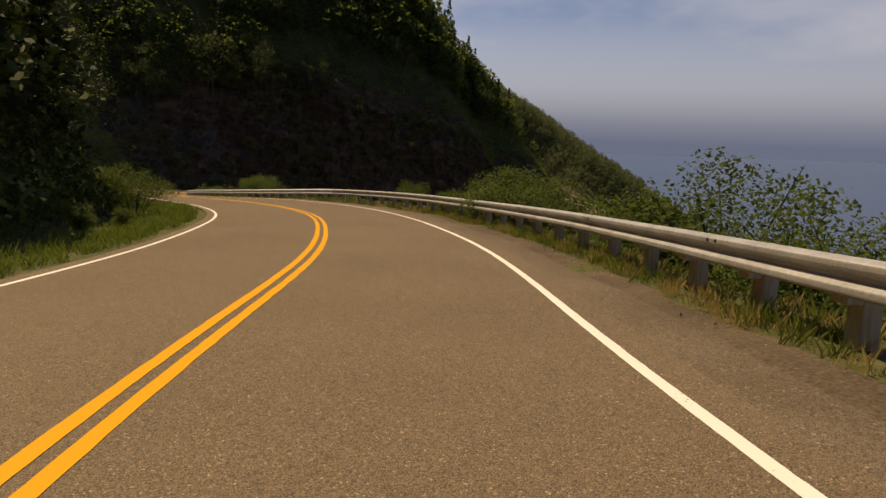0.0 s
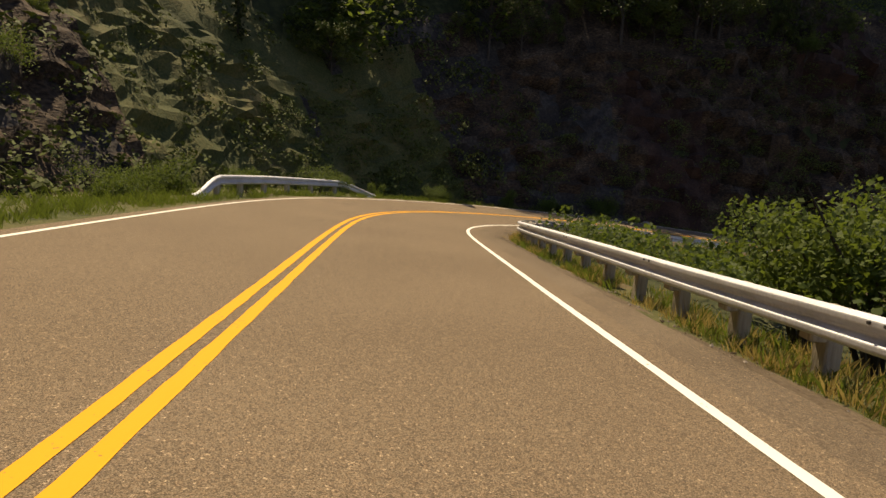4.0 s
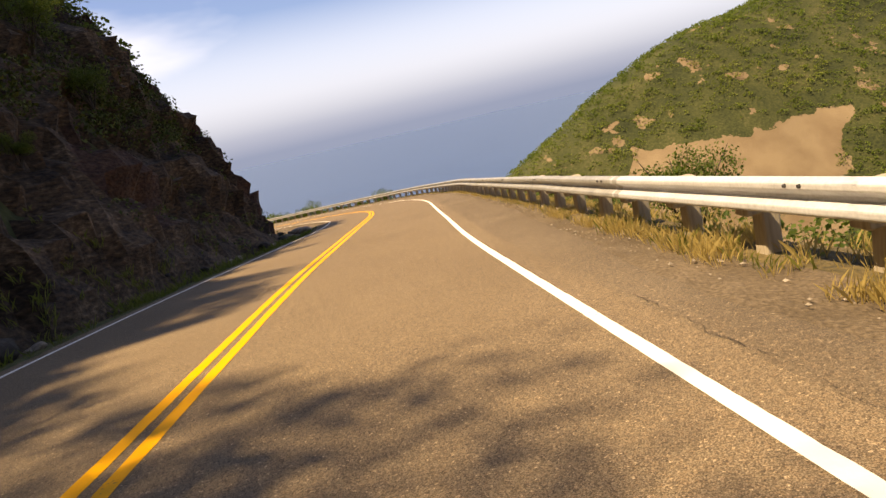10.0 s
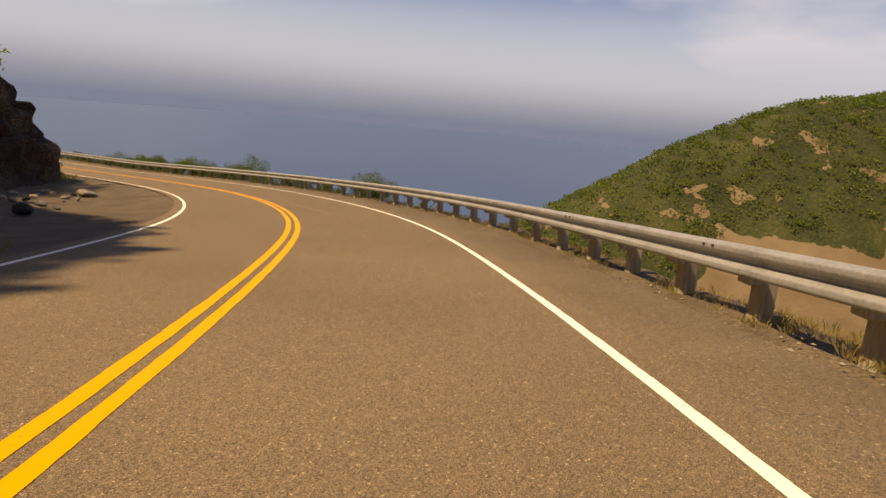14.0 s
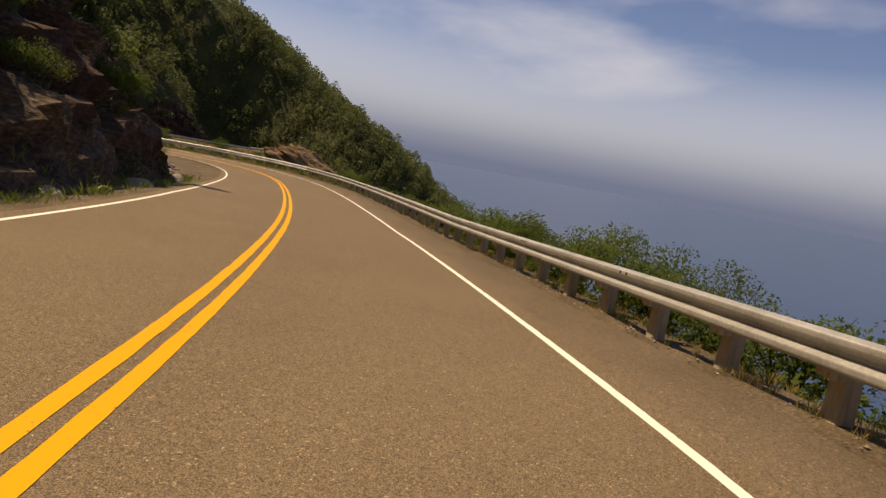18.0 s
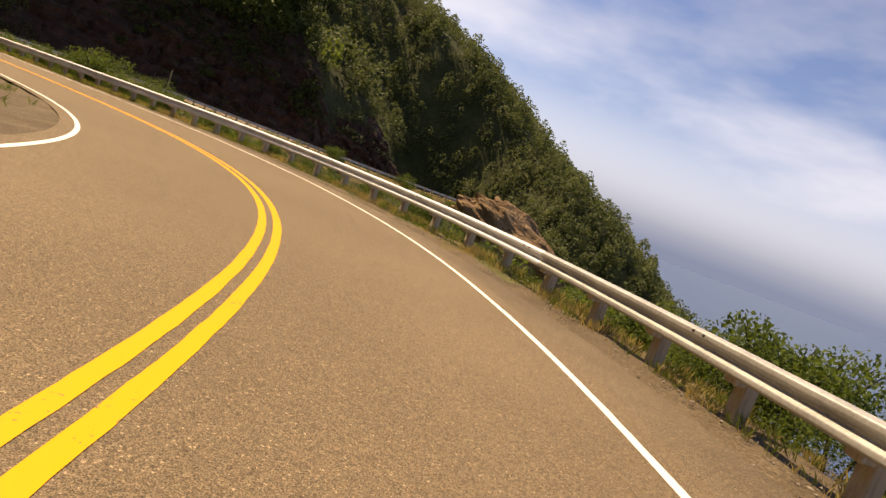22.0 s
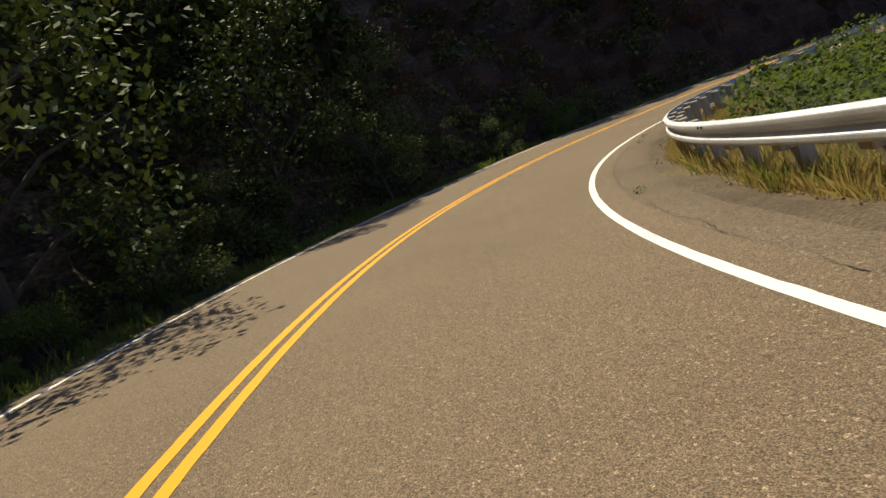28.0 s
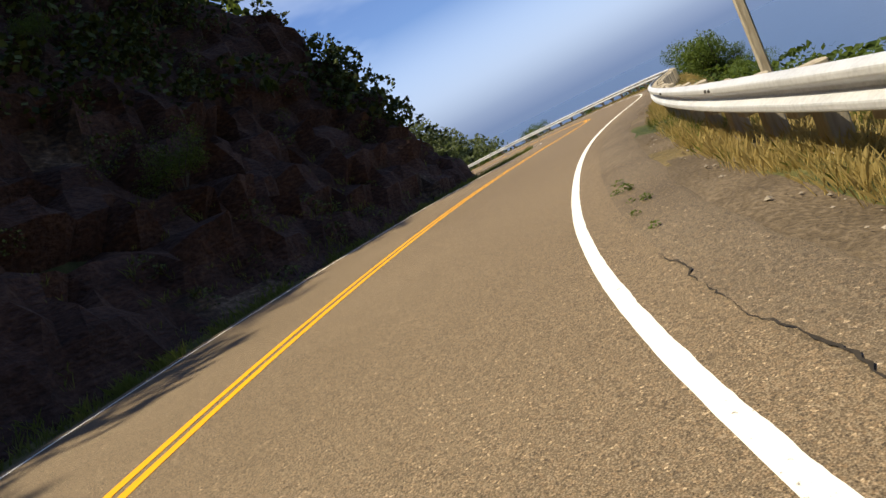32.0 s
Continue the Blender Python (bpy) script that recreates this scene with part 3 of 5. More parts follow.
def ragged(s, width, size=0.18, seed=0):
    p = np.stack([s, np.zeros_like(s), np.zeros_like(s)], -1)
    return width * (vnoise(p, size, seed) * 0.6 + vnoise(p, size * 4, seed + 1))


road = ribbon("road", S_MIN, S_MAX - 1, [lambda s: -lane_l(s) - 0.3, -1.6, 0.0, 1.6, lambda s: lane_r(s) + 0.36], [0] * 5, ASPHALT,
              "grey-brown worn asphalt of a winding two-lane coast road", "road")
shoulder_edge = lambda s: lane_r(s) + 0.9 + np.interp(s, [97, 106, 208, 216], [0, 0.62, 0.62, 0]) + ragged(s, 0.08, 0.7, 7)
ribbon("pavement", S_MIN, S_MAX - 1, [lambda s: lane_r(s) + 0.36, lambda s: lane_r(s) + 0.42, shoulder_edge, lambda s: shoulder_edge(s) + 0.16], [-0.004, -0.006, -0.012, -0.12], SHOULDER,
       "older cracked asphalt shoulder beside the white line", "shoulder")
W_R, W_L = 0.05, 0.045
for off, wob in ((-0.158, 11), (0.046, 13)):
    ribbon("yellow_line", S_MIN, S_MAX - 1, [lambda s: off + ragged(s, 0.004, 0.08, wob), lambda s: off + 0.112 + ragged(s, 0.004, 0.08, wob + 5)], [0.004] * 2, YELLOW,
           "yellow painted stripe of the double centre line", "road marking", step=0.1)
ribbon("white_line", S_MIN, S_MAX - 1, [lambda s: lane_r(s) - W_R + ragged(s, 0.0015, 0.1, 21), lambda s: lane_r(s) + W_R + ragged(s, 0.0035, 0.05, 27)], [0.004] * 2, WHITE,
       "white painted edge line beside the shoulder", "road marking", step=0.05)
ribbon("white_line", S_MIN, S_MAX - 1, [lambda s: -lane_l(s) - W_L, lambda s: -lane_l(s) + W_L + ragged(s, 0.003, 0.15, 31)], [0.004] * 2, WHITE,
       "white painted edge line on the hill side", "road marking", step=0.2)
for s0, s1 in ((64, 72), (80, 91)):
    ribbon("old_white_line", s0, s1, [lambda s: lane_r(s) + W_R + 0.005, lambda s: lane_r(s) + W_R + 0.06 + ragged(s, 0.02, 0.15, 91)], [0.003] * 2, WORN_WHITE,
           "worn remains of an older white edge line", "road marking", step=0.2)
for s0, s1, at, off in ((142.3, 151.0, [142, 145, 146.6, 151], [1.27, 1.0, 0.78, 0.18]), (156.5, 160.4, [156.5, 158, 160.4], [0.62, 0.5, 0.26])):
    ribbon("old_yellow_line", s0, s1, [lambda s: np.interp(s, at, off) - 0.03, lambda s: np.interp(s, at, off) + 0.04 + ragged(s, 0.02, 0.2, 93)], [0.003] * 2, WORN_YELLOW,
           "faded trace of an older yellow line", "road marking", step=0.2)


def crack(points, width, seed, material=CRACK, wander=0.09):
    """A jagged crack through points (s, o)."""
    pts = np.array(points, float)
    t = np.concatenate([[0], np.cumsum(np.hypot(*np.diff(pts, axis=0).T))])
    u = np.arange(0, t[-1], 0.045)
    s, o = np.interp(u, t, pts[:, 0]), np.interp(u, t, pts[:, 1])
    key = np.stack([u, u * 0 + seed * 3.7, u * 0], -1)
    s = s + wander * vnoise(key, 0.5, seed) + 0.022 * vnoise(key, 0.1, seed + 1)
    o = o + wander * vnoise(key, 0.5, seed + 2) + 0.022 * vnoise(key, 0.1, seed + 3)
    w = width * np.clip(0.6 + 0.45 * vnoise(key, 0.5, seed + 4) + 0.5 * vnoise(key, 0.09, seed + 5), 0.12, 1.3) * np.clip(np.minimum(u, u[-1] - u) / 0.5, 0.05, 1)
    jag = np.random.RandomState(seed)
    s, o = s + jag.uniform(-0.011, 0.011, len(u)), o + jag.uniform(-0.011, 0.011, len(u))
    w = w * jag.uniform(0.35, 1.2, len(u))
    ds_, do_ = np.gradient(s), np.gradient(o)
    ln_ = np.hypot(ds_, do_) + 1e-6
    a = road_points(s + do_ / ln_ * w / 2, o - ds_ / ln_ * w / 2, 0.0055)
    b = road_points(s - do_ / ln_ * w / 2, o + ds_ / ln_ * w / 2, 0.0055)
    ob = new("crack", mesh_grid("crack", np.stack([a, b], 1), [material]))
    ob.parent = road
    return ob


rng = random.Random(5)
CRACKS = [
    ([(57, 2.0), (61, 1.9), (64, 1.4), (67, 0.9)], 0.035), ([(59, 1.1), (62, 1.2), (65, 0.8)], 0.03), ([(58, 2.9), (62, 2.5), (64, 1.9)], 0.03),
    ([(60, 0.4), (62, 0.5), (63.5, 0.35)], 0.025), ([(251, -0.6), (254, -1.3), (257, -1.6), (262, -1.5)], 0.05), ([(250, -1.9), (253, -2.2), (257, -1.9), (259, -1.2)], 0.04),
    ([(251, -2.9), (254, -1.4), (256, -0.7)], 0.04), ([(253, -0.4), (256, -0.9), (260, -1.0)], 0.03), ([(250, 0.6), (251, -0.2), (252, -2.4)], 0.03),
    ([(178, 0.4), (180, 0.55), (182.5, 0.7)], 0.035), ([(198, 0.1), (200, 0.35), (202, 0.75), (204, 0.8)], 0.03), ([(199, 0.9), (201, 0.6), (203, 1.0)], 0.025),
    ([(186, -1.8), (186.3, 1.2), (186, 2.6)], 0.03), ([(233, -2.6), (232, -0.5), (231, 1.0), (230, 2.0)], 0.03), ([(36, -2.9), (41, -2.5), (46, -1.9)], 0.05),
    ([(216, -2.6), (217.5, -2.0), (219, -1.4)], 0.04), ([(258, 1.5), (261, 1.3), (263, 1.0)], 0.03), ([(157, 0.2), (157.5, 1.6), (158, 2.4)], 0.03), ([(164, 0.5), (164.6, 1.7), (165, 2.5)], 0.03)]
for n, (pts, wd) in enumerate(CRACKS):
    crack(pts, wd * 0.27, n * 7 + 1, wander=0.17)
for n, s0 in enumerate(range(56, 96, 8)):
    crack([(s, float(lane_r(s)) + 0.40) for s in range(s0, s0 + 9, 2)], 0.011, 200 + n, wander=0.05)
for n, s0 in enumerate((258, 266, 273)):
    crack([(s, float(lane_r(s)) + 0.40) for s in range(s0, s0 + 9, 2)], 0.011, 300 + n, wander=0.05)
for n, pts in enumerate(([(77, 4.26), (75, 4.07), (73, 4.06), (72, 4.1)], [(72, 3.55), (72.2, 3.95), (72, 4.5)], [(86.5, 3.6), (87.2, 4.0), (88, 4.4)], 
                         [(262, 3.5), (263, 4.0), (264, 4.3)], [(270, 3.6), (270.6, 3.9), (271, 4.2)])):
    crack(pts, 0.010, 400 + n, wander=0.1)
for n, (pts, wd) in enumerate((([(301.3, 3.69), (297.5, 3.8), (294.2, 3.86), (292.5, 3.86), (291.4, 3.83), (290.5, 3.7), (289.6, 3.8), (288.6, 3.81), (287.2, 3.64), (285.3, 3.59), (284.1, 3.58), (283.5, 3.65), (283.1, 3.62)], 0.027), ([(284.0, 4.4), (283.55, 4.35), (283.2, 4.03), (282.8, 3.79), (282.6, 3.67), (282.3, 3.63), (281.9, 3.58), (281.6, 3.52)], 0.028),
                               ([(287.2, 3.66), (287.5, 4.0), (287.5, 4.21)], 0.016), ([(292.5, 3.9), (293.0, 4.2), (293.3, 4.34)], 0.022), ([(289.9, 3.44), (289.85, 3.71), (289.7, 3.95)], 0.014), ([(283.5, 4.15), (283.2, 3.93)], 0.016))):
    crack(pts, wd, 500 + n, wander=0.03)

# right-hand verge between shoulder and drop
_s = np.arange(S_MIN, S_MAX - 1, 0.5)
_q = np.array([0.0, 0.25, 0.6, 1.0, 1.6, 2.4, 3.4, 4.6])
_o = (lane_r(_s) + 0.84)[:, None] + _q[None, :] * 1.0
_hh = land_right(_s[:, None], _o - rail_at(_s)[:, None]) + rail_drop(_s)[:, None] * smooth01(_o - lane_r(_s)[:, None] - 0.84, 0, 1.0)
_pp = road_points(_s[:, None] + 0 * _o, _o, 0)
_bump = vnoise(_pp, 0.9, 5) * 0.05 + vnoise(_pp, 0.3, 6) * 0.02
_hh = _hh - 0.035 + np.where(_q[None, :] > 0.1, _bump, -0.04) - 0.07 * (_q[None, :] < 0.7) * np.interp(_s, [96, 104, 208, 216], [0, 1, 1, 0])[:, None]
_dry = np.interp(_s, [-90, 50, 66, 128, 150, 235, 250, 262, 330, 420], [0.1, 0.2, 0.9, 0.8, 0.35, 0.4, 0.4, 0.8, 0.7, 0.4])
_pts = road_points(_s[:, None] + 0 * _o, _o, _hh)
_mid = (_pts[:-1, :-1] + _pts[1:, 1:]) / 2
_ix = np.where(vnoise(_mid, 2.0, 9) * 0.5 + 0.5 < _dry[:-1, None], 1, 0)
_ix = np.where((_q[None, :-1] < np.interp(_s, [-90, 60, 75, 95, 104, 210, 216, 420], [0.4, 0.5, 0.7, 0.7, 1.1, 1.1, 0.5, 0.5])[:-1, None]) & ((vnoise(_mid, 1.2, 10) > -0.55) | ((_s[:-1, None] > 96) & (_s[:-1, None] < 216))), 2, _ix)
tagged(new("verge", mesh_grid("verge", _pts, [TURF, DRY_TURF, GRAVEL], index=_ix.ravel())),
       "strip of gravel and dry grass under the guard rail", "verge", kind="structure")

# left-hand verge, gravel aprons and the cut rock face
_s = np.arange(S_MIN, S_MAX - 2, 0.4)
_vg, _ct, _st, _ab = np.interp(_s, VERGE_S, VERGE), np.interp(_s, CUT_S, CUT), np.interp(_s, CUT_S, STEEP), np.interp(_s, CUT_S, ABOVE)
_rows_q, _rows_k = [], []
for f in (0.0, 0.18, 0.4, 0.65, 0.85):
    _rows_q.append(0.24 + (_vg - 0.24) * f)
    _rows_k.append(np.zeros_like(_s))
for f in np.linspace(0, 1, 26):
    _rows_q.append(_vg + _ct / _st * f)
    _rows_k.append(np.full_like(_s, min(1.0, 0.25 + f * 4)))
for e in (0.8, 1.8, 3.2):
    _rows_q.append(_vg + _ct / _st + e)
    _rows_k.append(np.full_like(_s, 0.6 - e * 0.15))
_q, _kk = np.stack(_rows_q, 1), np.stack(_rows_k, 1)
_h = land_left(_s[:, None], _q) - 0.03
_pts = road_points(_s[:, None] + 0 * _q, -(lane_l(_s)[:, None] + _q), _h)
_warp = _pts + 0.5 * np.stack([vnoise(_pts, 1.7, 41), vnoise(_pts, 1.7, 42), vnoise(_pts, 1.7, 43)], -1)
_tilt = np.stack([_warp[..., 0] + 0.35 * _warp[..., 2], _warp[..., 1] - 0.25 * _warp[..., 2], _warp[..., 2] + 0.3 * _warp[..., 1]], -1)
_rocky = np.interp(_s, ROCKY_S, ROCKY)[:, None]
_d = 0.42 * blocks(_tilt, (6.0, 6.0, 0.75), 50) + 0.55 * blocks(_tilt, (2.3, 2.3, 1.1), 51) + 0.30 * blocks(_tilt, (1.0, 1.0, 0.5), 52) + 0.12 * blocks(_tilt, (0.45, 0.45, 0.3), 53) + 0.8 * vnoise(_pts, 4.5, 54) + 0.25 * vnoise(_pts, 1.0, 55)
_d = _kk * (_d * (0.35 + 0.65 * _rocky) + 0.1)
_t = np.interp(_s, S_ALL, RT)[:, None]
_pts = _pts + np.stack([_d * np.cos(_t) * 0.85, _d * np.sin(_t) * 0.85, 0.45 * _d + (1 - _kk) * 0.04 * vnoise(_pts, 0.8, 56)], -1)
_mid = (_pts[:-1, :-1] + _pts[1:, 1:]) / 2
_n1, _n2 = vnoise(_mid, 3.0, 61), vnoise(_mid, 6.0, 62)
_rk = np.broadcast_to(_rocky[:-1], _n1.shape)
_on = _kk[:-1, :-1] > 0.05
_apron = np.interp(_s, APRON_S, APRON)[:-1, None]
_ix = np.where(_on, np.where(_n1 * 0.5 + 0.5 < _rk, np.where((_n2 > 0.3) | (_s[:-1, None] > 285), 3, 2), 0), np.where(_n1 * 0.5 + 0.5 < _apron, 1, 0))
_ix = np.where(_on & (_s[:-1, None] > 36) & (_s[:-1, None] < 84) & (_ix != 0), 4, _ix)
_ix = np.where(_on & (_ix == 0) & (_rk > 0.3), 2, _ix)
_ix = np.where(~_on & (_apron > 0.6), 1, _ix)
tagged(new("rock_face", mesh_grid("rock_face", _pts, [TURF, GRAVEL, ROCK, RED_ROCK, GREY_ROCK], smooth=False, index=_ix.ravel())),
       "dark brown layered rock cutting with grassy foot beside the road", "rock face", kind="structure")


# ---- guard rail ----
POST_STEP = 1.42
W_PROFILE = [(0.0, -0.156), (0.012, -0.155), (0.068, -0.131), (0.080, -0.120), (0.083, -0.107), (0.083, -0.078), (0.079, -0.066), (0.012, -0.022), (0.004, -0.012),
             (0.004, 0.012), (0.012, 0.022), (0.079, 0.066), (0.083, 0.078), (0.083, 0.107), (0.080, 0.120), (0.068, 0.131), (0.012, 0.155), (0.0, 0.156)]


def beam_mesh(s0, s1, side=1, rail=None, drop=None, top=0.72, steel=None):
    s = np.linspace(s0, s1, max(4, int((s1 - s0) / 0.35)))
    o, dz = (rail or rail_at)(s), (drop or rail_drop)(s)
    prof = W_PROFILE + [(d - 0.006, z) for d, z in W_PROFILE[::-1]]
    rows = [road_points(s, o - side * d, dz + top - 0.155 + z) for d, z in prof + prof[:1]]
    return mesh_grid("beam", np.stack(rows, 1), [steel or STEEL], smooth=False)


def facing(s):
    return float(np.interp(s, S_ALL, RT))


POST_MESH = box_mesh("post", (0.17, 0.19, 1.12), TIMBER, 0.015)
BLOCK_MESH = box_mesh("spacer_block", (0.15, 0.19, 0.34), TIMBER, 0.012)


def bolt_mesh():
    bm = bmesh.new()
    bmesh.ops.create_cone(bm, cap_ends=True, segments=8, radius1=0.02, radius2=0.015, depth=0.03)
    bmesh.ops.rotate(bm, verts=bm.verts, matrix=Matrix.Rotation(radians(-90), 3, "Y"))
    me = bpy.data.meshes.new("bolt")
    bm.to_mesh(me)
    bm.free()
    me.materials.append(BOLT)
    return me


BOLT_MESH = bolt_mesh()


def guard_rail(s0, s1, label):
    base = new("guard_rail")
    base.empty_display_size = 0.1
    tagged(base, label, "guard rail")
    n = int((s1 - s0) / POST_STEP)
    prng = random.Random(int(s0) + 7)
    for i in range(n + 1):
        s = s0 + i * POST_STEP
        o, dz, yaw = float(rail_at(s)), float(rail_drop(s)), facing(s)
        x, y, z = road_points(s, o + 0.245, dz + 0.1 + prng.uniform(-0.02, 0.02))
        p = part("post", POST_MESH, base)
        p.matrix_basis = pose(x, y, z, prng.uniform(-1.5, 1.5), prng.uniform(-2, 2), math.degrees(yaw) + prng.uniform(-4, 4))
        x, y, z = road_points(s, o + 0.08, dz + 0.515)
        p = part("spacer_block", BLOCK_MESH, base)
        p.matrix_basis = pose(x, y, z, 0, 0, math.degrees(yaw) + prng.uniform(-2, 2))
        if i % 3 == 0 and i + 3 <= n:
            b = part("beam", beam_mesh(s - 0.12, s + 3 * POST_STEP + 0.12, steel=OLD_STEEL if s < 30 or 98 < s < 214 else STEEL), base)
            for along in (0.45, 0.62):
                k = part("bolt", BOLT_MESH, b, "dark splice bolt")
                x, y, z = road_points(s + along, float(rail_at(s + along)) - 0.085, float(rail_drop(s + along)) + 0.665)
                k.matrix_basis = pose(x, y, z, 0, 0, math.degrees(yaw))
    return base


guard_rail(-24, 388, "galvanised W-beam guard rail on timber posts beside the road")


def short_rail():
    """The short run on the hill side of the first hairpin, with its end turned down into the grass."""
    base = new("guard_rail")
    tagged(base, "short galvanised guard rail with buried ends in roadside weeds", "guard rail")
    line = lambda t: -np.interp(t, [58, 64, 70.5], [4.7, 5.0, 5.6])
    fall = lambda t: -0.75 * smooth01(np.asarray(t), 67.5, 70.8) - 0.55 * smooth01(-np.asarray(t), -60, -58) - 0.14
    for a, b in ((58, 62.2), (62, 66.2), (66, 70.8)):
        part("beam", beam_mesh(a, b, -1, line, fall), base)
    for t in (60.0, 61.5, 63, 64.5, 66, 67.5):
        x, y, z = road_points(t, float(line(t)) - 0.12, 0.08 + float(fall(t)))
        p = part("post", POST_MESH, base)
        p.matrix_basis = pose(x, y, z, 0, 0, math.degrees(facing(t)))


short_rail()


# ---- warning sign on a timber pole ----
def chevron_sign(s, o):
    x, y, z = road_points(s, o, float(rail_drop(s)) - 0.25)
    base = new("road_sign")
    base.matrix_basis = pose(x, y, z, 0, 0, math.degrees(facing(s)) - 8)
    tagged(base, "yellow chevron road sign on a grey timber pole behind the rail", "road sign")
    part("pole", box_mesh("pole", (0.13, 0.13, 4.0), TIMBER, 0.02), base).location = (0, 0, 1.4)
    plate = part("plate", box_mesh("plate", (0.6, 0.02, 0.75), SIGN_YELLOW, 0.004), base, "yellow sheet metal plate")
    plate.location = (0, -0.085, 2.9)
    for up, lean in ((0.13, -45), (-0.13, 45)):
        bar = part("chevron", box_mesh("chevron", (0.48, 0.006, 0.13), SIGN_BLACK, 0.001), plate, "black chevron bar")
        bar.matrix_basis = pose(0.02, -0.014, up, 0, lean, 0)


chevron_sign(307.5, 6.2)


# ---- plants ----
def leaf_quads(centres, sizes, seed, up=0.35, aspect=0.62):
    """One bent-free diamond leaf or leaf spray at each centre."""
    r = np.random.RandomState(seed)
    n = len(centres)
    nrm = r.normal(size=(n, 3))
    nrm[:, 2] = np.abs(nrm[:, 2]) + up
    nrm /= np.linalg.norm(nrm, axis=1)[:, None]
    a = np.cross(nrm, r.normal(size=(n, 3)))
    a /= np.linalg.norm(a, axis=1)[:, None]
    b = np.cross(nrm, a)
    h = np.asarray(sizes)[:, None] * 0.5
    v = np.stack([centres - a * h, centres + b * h * aspect, centres + a * h, centres - b * h * aspect], 1).reshape(-1, 3)
    return v, np.arange(n * 4).reshape(n, 4)


def tube(path, radii, sides=7):
    path, radii = np.asarray(path, float), np.asarray(radii, float)
    ang = np.linspace(0, 2 * np.pi, sides, endpoint=False)
    d = np.gradient(path, axis=0)
    d /= np.linalg.norm(d, axis=1)[:, None] + 1e-9
    ref = np.where(np.abs(d[:, 2:3]) > 0.9, np.array([[1.0, 0, 0]]), np.array([[0, 0, 1.0]]))
    u = np.cross(d, ref)
    u /= np.linalg.norm(u, axis=1)[:, None]
    w = np.cross(d, u)
    v = path[:, None] + radii[:, None, None] * (np.cos(ang)[None, :, None] * u[:, None] + np.sin(ang)[None, :, None] * w[:, None])
    idx = np.arange(len(path) * sides).reshape(len(path), sides)
    nxt = np.roll(idx, -1, axis=1)
    return v.reshape(-1, 3), np.stack([idx[:-1], nxt[:-1], nxt[1:], idx[1:]], -1).reshape(-1, 4)


def join(pieces):
    vs, fs, n = [], [], 0
    for v, f in pieces:
        vs.append(v)
        fs.append(f + n)
        n += len(v)
    return np.concatenate(vs), np.concatenate(fs)


def broadleaf(seed, height, clumps=17, leaves=260, size=0.145, bark=None, leaf=None, name="broadleaf_tree", label="leafy green broadleaf tree on the hillside"):
    r = np.random.RandomState(seed)
    base = new(name)
    tagged(base, label, "tree", "trees on the hillside")
    bend = r.normal(size=2) * 0.4
    t = np.linspace(0, 1, 7)
    path = np.stack([bend[0] * t ** 2, bend[1] * t ** 2, -0.5 + (height * 0.8 + 0.5) * t], -1)
    pieces = [tube(path, 0.16 * (1 - 0.8 * t) * height / 7)]
    cen = []
    for i in range(clumps):
        k = 0.28 + 0.7 * (i + r.rand()) / clumps
        ang, reach = r.rand() * 6.28, (0.18 + 0.26 * math.sin(min(1, (1.08 - k) * 1.6) * 1.57)) * height * (0.6 + 0.5 * r.rand())
        tip = np.array([bend[0] * k * k + math.cos(ang) * reach, bend[1] * k * k + math.sin(ang) * reach, height * k + 0.12 * reach])
        root = np.array([bend[0] * k * k, bend[1] * k * k, height * k * 0.72])
        mid = (root + tip) / 2 + np.array([0, 0, 0.12 * reach])
        pieces.append(tube([root, mid, tip], [0.05 * height / 7, 0.035 * height / 7, 0.012], 5))
        rad = height * (0.11 + 0.07 * r.rand())
        p = r.normal(size=(leaves, 3))
        p /= np.linalg.norm(p, axis=1)[:, None]
        p *= (rad * (0.45 + 0.6 * r.rand(leaves)))[:, None] * np.array([1, 1, 0.72])
        cen.append(tip + p)
    part("trunk", fast_mesh("trunk", *join(pieces), [bark or BARK], smooth=True), base)
    cen = np.concatenate(cen)
    part("crown", fast_mesh("crown", *leaf_quads(cen, size * (0.7 + 0.7 * r.rand(len(cen))), seed + 1), [leaf or LEAF]), base)
    return base


def conifer(seed, height):
    r = np.random.RandomState(seed)
    base = new("conifer_tree")
    tagged(base, "dark green spruce tree on the hillside", "tree", "trees on the hillside")
    t = np.linspace(0, 1, 6)
    part("trunk", fast_mesh("trunk", *tube(np.stack([0 * t, 0 * t, -0.4 + (height + 0.4) * t], -1), 0.15 * (1 - 0.93 * t) * height / 8), [BARK], smooth=True), base)
    cen, siz = [], []
    for i in range(15):
        k = 0.12 + 0.86 * i / 14
        reach = height * 0.23 * (1 - k) ** 0.8 + 0.12
        for j in range(8):
            ang = r.rand() * 6.28
            for u in (0.35, 0.6, 0.8, 1.0):
                cen.append((math.cos(ang) * reach * u + r.normal() * 0.08, math.sin(ang) * reach * u + r.normal() * 0.08, height * k - 0.35 * reach * u + r.normal() * 0.08))
                siz.append(height * 0.055 * (1.35 - 0.6 * u) + 0.1)
    part("crown", fast_mesh("crown", *leaf_quads(np.array(cen), np.array(siz) * 1.25, seed + 2, 0.8, 0.5), [NEEDLE]), base)
    return base


